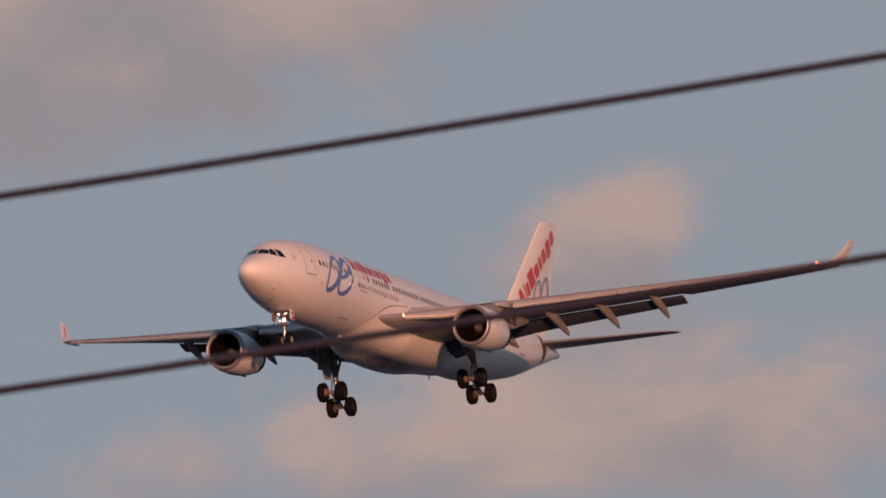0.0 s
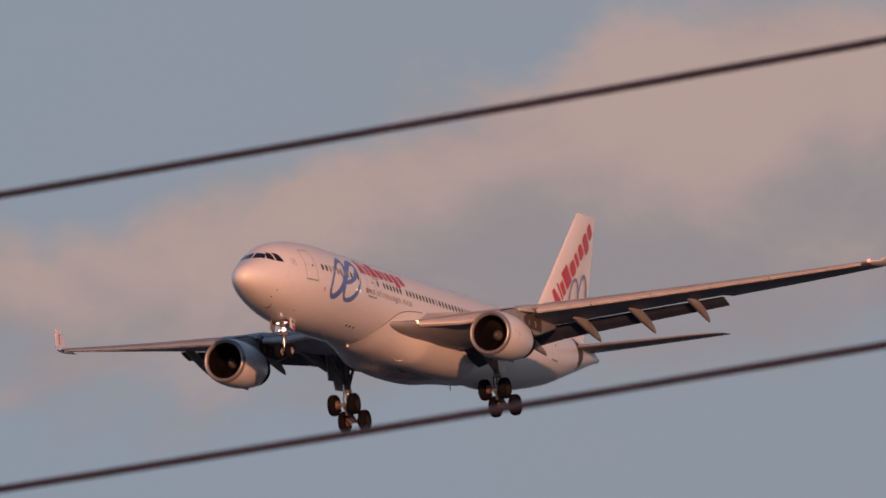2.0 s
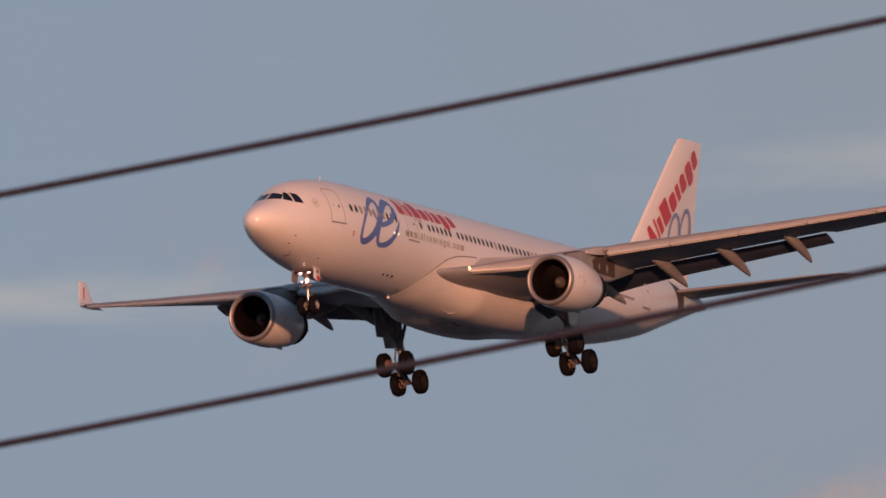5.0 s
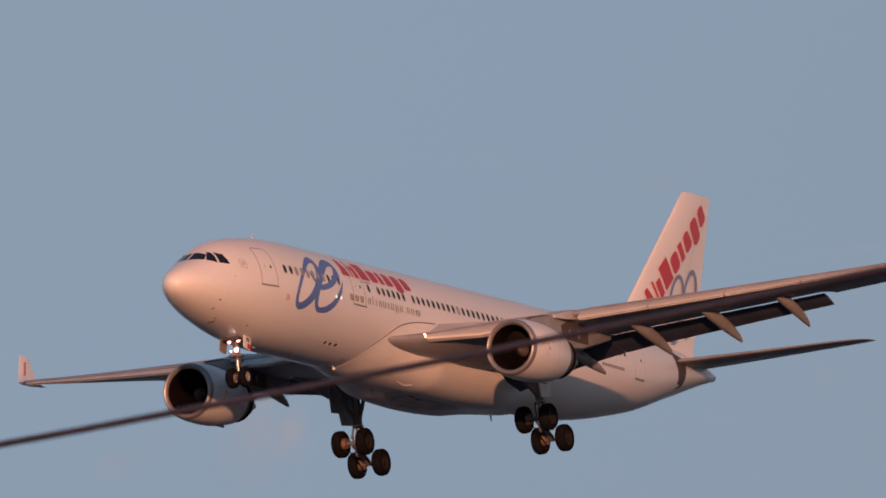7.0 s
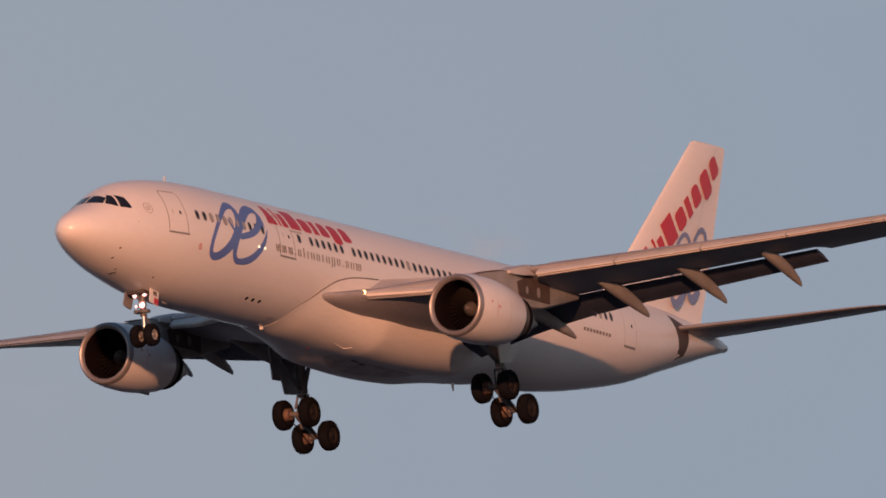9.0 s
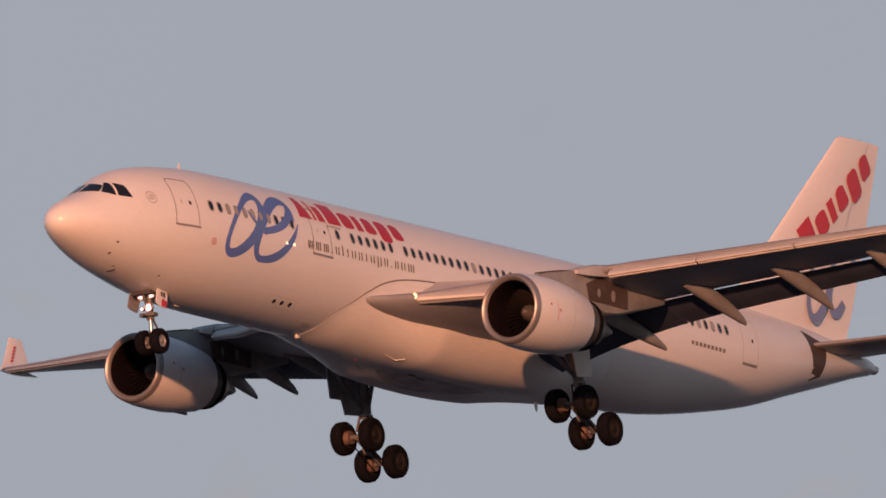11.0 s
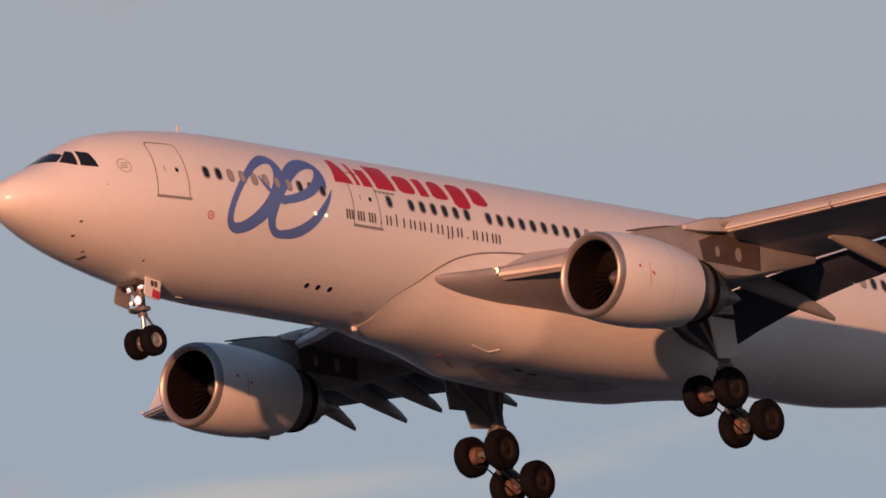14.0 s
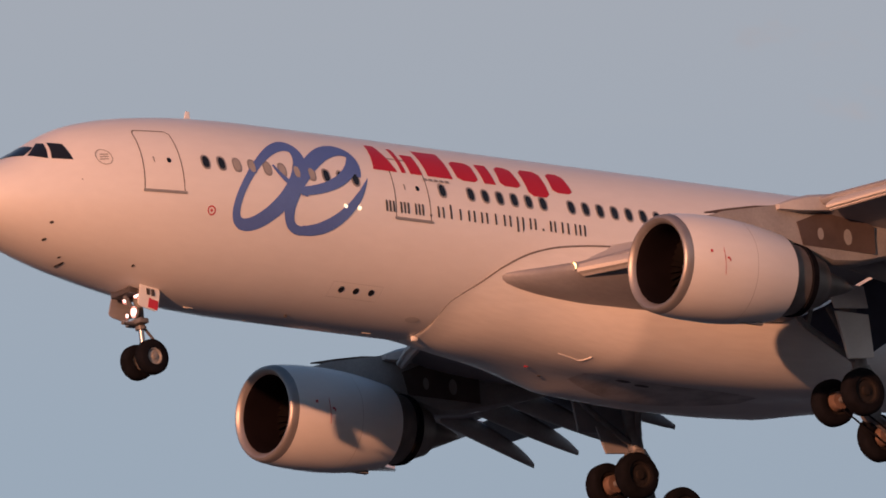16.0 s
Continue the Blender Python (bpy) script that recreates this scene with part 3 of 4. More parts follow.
def build_skin_details(fuselage):
    for x in (12.54, 13.07, 13.62):
        part("vent_hole", oval(bmesh.new(), x, -2.64, 0.10, 0.07, 0.012, 14), GLASS, fuselage)
    for x in (12.09, 12.59):
        part("hull_lamp", oval(bmesh.new(), x, -0.475, 0.06, 0.06, 0.02, 12), LAMP_SMALL, fuselage, "small lit lamp on the hull")
    for x, z, r in ((2.53, -1.60, 0.06), (2.55, -1.99, 0.055), (3.53, -2.475, 0.05), (5.45, -2.54, 0.045), (3.34, -0.38, 0.025)):
        part("sensor", oval(bmesh.new(), x, z, r, r * 0.6, 0.02, 12), INK, fuselage)
    part("probe", oval(bmesh.new(), 3.31, -2.36, 0.035, 0.018, 0.02, 10), INK, fuselage)
    for x, y in ((8.28, -0.05), (14.77, 0.03)):
        part("keel_strip", block(bmesh.new(), (x, y, along(HULL, x)[1] - 0.01), (0.32, 0.05, 0.04), 0.012), DOORGREY, fuselage, "small pale strip on the keel")
    part("drain_mast", block(bmesh.new(), (11.42, -0.55, -3.24), (0.10, 0.04, 0.12), 0.01), INK, fuselage)
    plate = [(12.15, -2.48), (13.95, -2.48), (13.95, -2.82), (12.15, -2.82), (12.15, -2.48)]
    pts = [Vector(a).lerp(Vector(b), k / 5) for a, b in zip(plate, plate[1:]) for k in range(5)] + [Vector(plate[-1])]
    part("vent_plate_seam", stroke(bmesh.new(), pts, [0.010] * len(pts), 0.008), DOORGREY, fuselage)
    leaf = [(44.44, -0.74), (45.68, -0.72), (45.72, 1.05), (45.62, 1.15), (44.62, 1.15), (44.50, 1.05), (44.44, -0.74)]
    pts = [Vector(a).lerp(Vector(b), k / 6) for a, b in zip(leaf, leaf[1:]) for k in range(6)] + [Vector(leaf[-1])]
    part("door_seam", stroke(bmesh.new(), pts, [0.022] * len(pts), 0.008), SHADE, fuselage, "faint seam of the rear cabin door")
    # blade aerials on the crown and keel
    for x, top in ((8.55, True), (33.0, False)):
        t, b, zw, w = along(HULL, x)
        z = t if top else b - 0.45
        s = 1 if top else -1
        bm = bmesh.new()
        loft(bm, [foil((x, 0, z - 0.03 * s), 0.30, 0.12, axis="z"), foil((x + 0.14, 0, z + 0.34 * s), 0.13, 0.12, axis="z")])
        part("aerial", bm, PAINT, fuselage)
    # skin joint round the hull
    for x in (38.6,):
        bm = bmesh.new()
        rings = [[hull_ring(x - 0.012, 80, 0.006)[k] for k in range(80)], [hull_ring(x + 0.012, 80, 0.006)[k] for k in range(80)]]
        loft(bm, rings, caps=False)
        part("skin_joint", bm, BELLY, fuselage)


# belly fairing on the hull: x, half spread from the keel (degrees), thickness at its edge and at the keel
FAIRING = [(16.30, 6, 0.006, 0.012), (16.34, 20, 0.006, 0.018), (16.40, 35, 0.006, 0.03), (16.60, 43, 0.007, 0.05), (17.24, 55, 0.008, 0.15), (17.9, 66, 0.012, 0.25), (18.85, 76, 0.03, 0.31), (20.06, 82, 0.10, 0.41),
           (22.0, 85, 0.28, 0.56), (25.0, 86, 0.32, 0.75), (28.0, 86, 0.32, 0.75), (30.5, 84, 0.31, 0.60), (32.5, 77, 0.28, 0.44), (34.0, 69, 0.25, 0.33), (34.9, 54, 0.19, 0.24), (35.3, 34, 0.11, 0.13), (35.5, 12, 0.02, 0.03)]


def fairing_point(x, s, lift=0.0):
    """s runs from -1 at the port edge over the keel to 1."""
    spread, edge, keel = along(FAIRING, x)
    keel = sum(along(FAIRING, min(35.5, max(16.3, x + d)))[2] for d in (-0.8, -0.5, -0.25, 0, 0.25, 0.5, 0.8)) / 7 if 17.2 < x < 34 else keel
    top, bot, zw, w = along(HULL, x)
    a = radians(spread) * s
    g = edge + (keel - edge) * max(0.0, math.cos(math.pi / 2 * s)) ** 1.3 + lift
    # fuller shoulders than the hull's round section
    full = 1 + 0.22 * math.sin(2 * abs(a)) ** 2 * min(1.0, keel / 0.6) ** 2.2
    return Vector((x, (w + g) * full * math.sin(a), zw - (zw - bot + g) * full * math.cos(a)))


def build_fairing():
    bm = bmesh.new()
    n = 40
    rings = []
    for k in range(84):
        u = k / 83
        x = 16.30 + 19.2 * (u * 0.3 + 1.18 * u * u - 0.48 * u ** 4)
        ring = [fairing_point(x, -1, -0.12)] + [fairing_point(x, -1 + 2 * i / n) for i in range(n + 1)] + [fairing_point(x, 1, -0.12)]
        rings.append(ring)
    loft(bm, rings, close=False)
    fairing = part("belly_fairing", bm, BELLY, airliner, "smooth white bulging belly fairing")
    # dark seam along its edge
    for side in (-1, 1):
        bm = bmesh.new()
        rows = []
        for k in range(60):
            x = 16.31 + 5.6 * (k / 59) ** 1.8
            rows.append([bm.verts.new(fairing_point(x, side * q, 0.006)) for q in (0.992, 1.004)] + [bm.verts.new(fairing_point(x, side * 1.006, -0.03))])
        for a, b in zip(rows, rows[1:]):
            for i in range(2):
                bm.faces.new((a[i], a[i + 1], b[i + 1], b[i]))
        part("fairing_seam", bm, LINE, fairing)
    bm = block(bmesh.new(), (16.38, -0.16, -3.33), (0.22, 0.14, 0.18), 0.06)
    part("keel_inlet", bm, PAINT, fairing, "small sunlit inlet on the keel")
    part("hull_lamp_housing", oval(bmesh.new(), 15.62, -3.06, 0.26, 0.05, 0.012, 18), DOORGREY, fairing)
    # one shallow chevron air inlet with a pale lip
    bm = bmesh.new()
    rows = []
    bend = [(20.66, -0.285), (20.95, -0.278), (21.25, -0.270), (21.42, -0.266), (21.50, -0.285), (21.62, -0.325)]
    for k, (x, v) in enumerate(bend):
        w = 0.002 + 0.006 * k / 5
        rows.append([bm.verts.new(fairing_point(x, v - w, 0.004)), bm.verts.new(fairing_point(x, v, 0.03)), bm.verts.new(fairing_point(x, v + w, 0.004))])
    for a, b in zip(rows, rows[1:]):
        for i in range(2):
            bm.faces.new((a[i], a[i + 1], b[i + 1], b[i]))
    part("air_inlet", bm, PAINT, fairing, "thin pale chevron lip of an air inlet")
    for x, v, m in ((20.49, -0.015, RED), (21.36, 0.09, INK)):
        part("drain", block(bmesh.new(), fairing_point(x, v, 0.01), (0.12, 0.06, 0.03), 0.008), m, fairing)
    # grime round the pack outlets under the belly
    bm = bmesh.new()
    rows = []
    for j in range(25):
        u = j / 24
        half = 0.19 * math.sin(math.pi * (0.04 + 0.92 * u)) ** 0.45
        mid = -0.04 + 0.04 * math.sin(4 * u)
        rows.append([bm.verts.new(fairing_point(22.2 + 6.2 * u, mid + half * (i / 6 - 1), 0.006)) for i in range(13)])
    for a, b in zip(rows, rows[1:]):
        for i in range(12):
            bm.faces.new((a[i], a[i + 1], b[i + 1], b[i]))
    part("soot_stain", bm, SOOT, fairing, "faint brown soot stain under the belly")
    for x, v in ((23.6, -0.12), (24.35, -0.10)):
        bm = bmesh.new()
        mid = bm.verts.new(fairing_point(x, v, 0.016))
        rim = [bm.verts.new(fairing_point(x + 0.26 * math.cos(k * math.tau / 16), v + 0.022 * math.sin(k * math.tau / 16), 0.016)) for k in range(16)]
        for k in range(16):
            bm.faces.new((mid, rim[k], rim[(k + 1) % 16]))
        part("pack_outlet", bm, INK, fairing, "dark oval air outlet")


def build_wing(side):
    bm = bmesh.new()
    ys = [1.5, 2.0, 2.4, 2.8, 3.2, 3.7, 4.4, 5.2, 6, 7.5, 9.4, 11.5, 14, 16.5, 19.3]
    rings = [wing_ring(y, side, hi=0.79) for y in ys] + [wing_ring(y, side) for y in (19.45, 20.8, 22, 23.3, 24.5, 26.5, 28.0, 28.7)]
    loft(bm, rings)
    wing = part("wing", bm, WING_GREY, airliner, "long swept grey wing with lowered flaps")

    # rounded tip and canted winglet
    bm = bmesh.new()
    tip = [(28.7, 35.6, 1.84, 2.55, 0.10, 0), (29.25, 36.2, 1.95, 2.3, 0.10, 0.1), (29.62, 36.85, 2.28, 2.0, 0.10, 0.4), (29.95, 37.55, 2.95, 1.5, 0.10, 0.85), (30.28, 38.25, 3.75, 0.9, 0.10, 0.9)]
    rings = []
    flex = 0.10 if side < 0 else -0.12
    for y, x, z, c, t, cant in tip:
        z += flex
        rings.append([(p[0], side * y - side * (p[2] - z) * cant, z + (p[2] - z) * (1 - cant)) for p in foil((x, 0, z), c, t)])
    loft(bm, rings)
    part("winglet", bm, PAINT, wing, "upright white winglet at the tip")
    for k in range(5):
        z = 2.52 + flex + 0.17 * k
        x = 37.50 + 0.15 * k
        y = side * (29.72 + 0.075 * k)
        for d in (-0.075, 0.075):
            bm = bmesh.new()
            loft(bm, [[(x, y + d, z), (x + 0.17, y + d, z + 0.03), (x + 0.24, y + d * 0.9, z + 0.14), (x + 0.07, y + d * 0.9, z + 0.11)],
                      [(x, y + d * 0.8, z), (x + 0.17, y + d * 0.8, z + 0.03), (x + 0.24, y + d * 0.8, z + 0.14), (x + 0.07, y + d * 0.8, z + 0.11)]])
            part("winglet_mark", bm, RED, wing)
    bm = bmesh.new()
    bmesh.ops.create_uvsphere(bm, u_segments=12, v_segments=8, radius=0.13 if side < 0 else 0.06, matrix=Matrix.Translation((35.66, side * 28.75, 1.90 + flex)))
    part("tip_lamp", bm, LAMP_RED if side < 0 else DOORGREY, wing, "navigation lamp at the wing tip")
    c, way = Vector((19.68, side * 3.66, -1.66)), Vector((-0.955, side * 0.22, -0.16)).normalized()
    turn = way.to_track_quat("Z", "Y").to_matrix().to_4x4()
    ring = lambda r, d: [c + turn.to_3x3() @ Vector((r * math.cos(k * math.tau / 18), r * math.sin(k * math.tau / 18), d)) for k in range(18)]
    part("lamp_cup", loft(bmesh.new(), [ring(0.08, -0.2), ring(0.13, -0.05), ring(0.13, 0.07), ring(0.115, 0.07), ring(0.11, 0.0)]), SLAT, wing)
    bm = bmesh.new()
    bmesh.ops.create_circle(bm, cap_ends=True, segments=18, radius=0.105, matrix=Matrix.Translation(c + way * 0.005) @ turn)
    part("root_lamp", bm, LAMP_SOFT, wing, "lit landing lamp in the wing root", smooth=False)

    # slats: drooped nose shells
    spans = [(3.75, 8.55), (10.35, 13.3), (13.36, 16.6), (16.66, 19.9), (19.96, 23.2), (23.26, 26.4), (26.46, 28.3)]
    for y0, y1 in spans:
        bm = bmesh.new()
        rings = []
        for k in range(5):
            y = y0 + (y1 - y0) * k / 4
            x, z, chord, thick, twist = wing_frame(y, side)
            c = 0.17 if y > 9 else 0.12
            d = 0.045 * chord * min(1.0, max(0.2, (y - 3.5) / 2.6))
            outer, inner = [], []
            for a, t in AIRFOIL:
                if a <= 0.2 and (t >= 0 or a <= 0.055):
                    f = min(a, c)
                    px, pz = f * chord, t * thick * chord * 1.02 * (crown_at(y) if t > 0 else 1.0)
                    ang = radians(-15)
                    px, pz = px * math.cos(ang) - pz * math.sin(ang), px * math.sin(ang) * -1 + pz * math.cos(ang)
                    outer.append((x - d + px, side * y, z - 1.0 * d + pz))
            inner = [(p[0] + 0.06 + 0.02 * i, p[1], p[2] - 0.05) for i, p in enumerate(outer[::-1])]
            rings.append(outer + inner[1:-1])
        loft(bm, rings)
        part("slat", bm, SLAT, wing, "bare metal leading-edge slat")

    # flaps, lowered behind the trailing edge; the wing's shade is in their colour
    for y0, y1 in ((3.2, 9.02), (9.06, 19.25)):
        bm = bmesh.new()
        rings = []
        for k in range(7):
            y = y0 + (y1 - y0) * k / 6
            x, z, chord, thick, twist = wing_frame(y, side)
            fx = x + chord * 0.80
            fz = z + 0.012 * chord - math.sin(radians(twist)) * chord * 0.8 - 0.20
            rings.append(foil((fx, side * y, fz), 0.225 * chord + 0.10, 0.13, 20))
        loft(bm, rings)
        part("flap", bm, FLAP_SHADED, wing, "lowered trailing-edge flap, coloured dark navy for the wing's shade")

    # canoe fairings over the flap tracks
    for y, tx, tz in ((7.43, 31.88, -2.56), (11.2, 32.15, -1.98), (14.4, 33.75, -1.52), (17.8, 34.75, -1.02)):
        x, z, chord, thick, twist = wing_frame(y, side)
        x0 = x + chord * 0.46
        z0 = z - thick * chord * 0.40 - math.sin(radians(twist)) * chord * 0.46
        bm = bmesh.new()
        rings = []
        depth = 0.46 if y < 16 else 0.40
        for k in range(13):
            s = k / 12
            px = x0 + (tx - x0) * s
            mid = z0 + (tz - z0) * (0.12 * s + 0.88 * s ** 2.1)
            up = depth * (1 - s) ** 0.55 * 0.8 + 0.02
            dn = depth * math.sin(math.pi * min(1, s * 0.9 + 0.04)) ** 0.75 * 0.85 + 0.015
            hw = 0.26 * math.sin(math.pi * (0.06 + 0.93 * s)) ** 0.5 + 0.012
            rings.append([(px, side * y + hw * math.cos(q * math.tau / 16), mid + (up if math.sin(q * math.tau / 16) > 0 else dn) * math.sin(q * math.tau / 16)) for q in range(16)])
        loft(bm, rings)
        part("flap_track_fairing", bm, PYLON, wing, "pale canoe-shaped flap track fairing")
    return wing


def build_engine(side):
    cy, cz, x0 = side * 9.37, -3.12, 18.10
    engine = new("engine")
    engine.parent = airliner
    tagged(engine, "big turbofan engine with white cowl and bare metal lip")
    bm = spin_x(bmesh.new(), [(0.26, 1.445), (0.6, 1.493), (1.0, 1.522), (1.5, 1.536), (2.1, 1.536), (2.7, 1.498), (3.2, 1.440), (3.7, 1.363), (4.2, 1.267), (4.2, 1.219), (3.6, 1.248), (3.0, 1.248)], cy, cz, x0, 64)
    part("cowl", bm, PAINT, engine, "white fan cowl")
    bm = spin_x(bmesh.new(), [(0.17, 1.158), (0.1, 1.186), (0.035, 1.238), (0.0, 1.301), (0.02, 1.358), (0.08, 1.397), (0.16, 1.424), (0.255, 1.443)], cy, cz, x0, 64)
    part("inlet_lip", bm, LIP, engine, "bare metal inlet lip")
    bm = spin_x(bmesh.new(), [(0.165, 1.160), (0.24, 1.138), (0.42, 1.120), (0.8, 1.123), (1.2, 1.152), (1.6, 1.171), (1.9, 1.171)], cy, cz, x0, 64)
    part("inlet_liner", bm, LINER_SHADED, engine)
    # fan, its blades near-black to carry the shade inside the inlet
    bm = bmesh.new()
    rings = []
    for r in (0.34, 0.62, 0.9, 1.145):
        half = 0.05 + 0.05 * r
        tw = radians(25 + 38 * (r / 1.2))
        ring = []
        for du, dt in ((-half, -0.008), (half, -0.008), (half, 0.008), (-half, 0.008)):
            ring.append((du * math.cos(tw) - dt * math.sin(tw), r, du * math.sin(tw) + dt * math.cos(tw)))
        rings.append(ring)
    loft(bm, rings)
    blade = part("fan_blade", bm, BLADE_SHADED, engine)
    blade.matrix_basis = pose(x0 + 1.45, cy, cz)
    for k in range(1, 34):
        other = new("fan_blade", blade.data)
        other.parent = engine
        other.matrix_basis = pose(x0 + 1.45, cy, cz, 360 * k / 34)
    # black disc behind the blades, painted shade for the duct's depth
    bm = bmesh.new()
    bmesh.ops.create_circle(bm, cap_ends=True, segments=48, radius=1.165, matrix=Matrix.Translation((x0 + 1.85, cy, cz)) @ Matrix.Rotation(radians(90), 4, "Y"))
    part("black_backing", bm, RUBBER, engine, smooth=False)
    bm = spin_x(bmesh.new(), [(0.98, 0.01), (1.0, 0.07), (1.08, 0.15), (1.22, 0.25), (1.38, 0.33), (1.55, 0.35)], cy, cz, x0, 32)
    part("spinner", bm, SPINNER, engine, "grey rounded spinner")
    # core and plug
    bm = spin_x(bmesh.new(), [(3.0, 1.12), (3.8, 1.11), (4.4, 1.08), (4.9, 1.02), (5.15, 0.97), (5.40, 0.86), (5.65, 0.77), (5.85, 0.70), (5.85, 0.64), (5.2, 0.66)], cy, cz, x0, 48)
    part("core_cowl", bm, NOZZLE, engine, "heat-stained metal core cowl")
    bm = spin_x(bmesh.new(), [(4.90, 1.02), (4.94, 1.07), (5.16, 1.03), (5.20, 0.94)], cy, cz, x0, 48)
    part("clamp_band", bm, RUBBER, engine, "black band round the core cowl")
    bm = spin_x(bmesh.new(), [(5.2, 0.50), (5.8, 0.46), (6.4, 0.34), (6.9, 0.18), (7.15, 0.06), (7.2, 0.01)], cy, cz, x0, 32)
    part("exhaust_plug", bm, NOZZLE, engine)
    # red marks and seams on the outboard face of the cowl
    for s in (-1, 1):
        face = lambda dx, a, r: (x0 + dx, cy + s * r * math.cos(a), cz + r * math.sin(a))
        for (dx, a, w, h) in ((1.44, -0.04, 0.09, 0.035), (1.50, -0.07, 0.04, 0.05)):
            bm = bmesh.new()
            loft(bm, [[face(dx + u * w / 2, a + v * h / 2, rr) for u, v in ((-1, -1), (1, -1), (1, 1), (-1, 1))] for rr in (1.540, 1.550)])
            part("red_mark", bm, RED, engine)
        bm = bmesh.new()
        loft(bm, [[face(0.85 + u * 0.04, 0.06 + v * 0.026, rr) for u, v in ((-1, -1), (1, -1), (1, 1), (-1, 1))] for rr in (1.520, 1.532)])
        part("latch", bm, RED, engine)
        bm = bmesh.new()
        for i in range(10):
            a = -0.35 + 0.5 * i / 9
            if i < 9:
                a2 = a + 0.5 / 9
                bm.faces.new([bm.verts.new(p) for p in (face(1.36 - 0.08 * i / 9, a, 1.541), face(1.378 - 0.08 * i / 9, a, 1.541), face(1.378 - 0.08 * (i + 1) / 9, a2, 1.541), face(1.36 - 0.08 * (i + 1) / 9, a2, 1.541))])
        part("cowl_seam", bm, RED, engine)
    for dx, r in ((2.55, 1.510),):
        bm = spin_x(bmesh.new(), [(dx - 0.006, r + 0.004), (dx + 0.006, r + 0.003)], cy, cz, x0, 64)
        part("cowl_joint", bm, SHADE, engine)
    # drain mast and keel strip
    bm = block(bmesh.new(), (x0 + 3.0, cy, cz - 1.42), (1.5, 0.14, 0.12), 0.05)
    part("keel_strip", bm, PYLON, engine)
    # pylon: x, half width, bottom, top
    bm = bmesh.new()
    rings = []
    for x, w, lo, hi in ((19.9, 0.03, -1.66, -1.56), (20.6, 0.16, -1.75, -1.34), (21.8, 0.26, -1.9, -1.12), (22.8, 0.30, -2.1, -0.92), (23.6, 0.32, -2.35, -0.95), (24.4, 0.32, -2.55, -1.0),
                         (25.4, 0.30, -2.45, -1.0), (26.2, 0.26, -2.25, -1.0), (27.6, 0.18, -1.85, -1.0), (29.0, 0.06, -1.45, -1.0)):
        rings.append([(x, cy + w * c, z) for c, z in ((1, lo + 0.1), (1.05, (lo + hi) / 2), (0.8, hi), (-0.8, hi), (-1.05, (lo + hi) / 2), (-1, lo + 0.1), (-0.5, lo), (0.5, lo))])
    loft(bm, rings)
    part("pylon", bm, PYLON, engine, "grey engine pylon under the wing")
    for s in (-1, 1):
        bm = bmesh.new()
        y = cy + s * 0.325
        loft(bm, [[(23.3, y + d, -2.12), (25.95, y + d, -2.12), (25.95, y + d, -1.30), (25.0, y + d, -1.02), (23.9, y + d, -1.12), (23.1, y + d, -1.45)] for d in (-0.02, 0.02)])
        part("pylon_panel", bm, DARK_PANEL, engine, "sooty dark pylon panel", smooth=False)
        for x, r in ((23.95, 0.15), (24.95, 0.2)):
            bm = bmesh.new()
            bmesh.ops.create_circle(bm, cap_ends=True, segments=20, radius=r, matrix=Matrix.Translation((x, cy + s * 0.352, -1.72)) @ Matrix.Rotation(radians(90), 4, "X") @ Matrix.Diagonal((0.75, 1.2, 1, 1)))
            part("access_panel", bm, PYLON, engine, smooth=False)
    bm = bmesh.new()
    loft(bm, [[(x, cy + w * q, z + h * t) for q, t in ((-1, -1), (1, -1), (1, 0.6), (0.7, 1), (-0.7, 1), (-1, 0.6))] for x, w, z, h in ((22.45, 0.42, -1.06, 0.08), (22.9, 0.54, -0.98, 0.18), (23.5, 0.60, -0.88, 0.25), (24.3, 0.60, -0.78, 0.26))])
    part("pylon_cap", bm, SLAT, engine, "white cap where pylon meets wing")
    bm = bmesh.new()
    loft(bm, [[(x, cy + w * q, z + h * t) for q, t in ((-1, -1), (1, -1), (1, 1), (-1, 1))] for x, w, z, h in ((20.0, 0.02, -1.42, 0.02), (20.8, 0.09, -1.28, 0.05), (21.8, 0.12, -1.10, 0.05), (22.5, 0.10, -1.02, 0.04))])
    part("pylon_strip", bm, DARK_PANEL, engine)


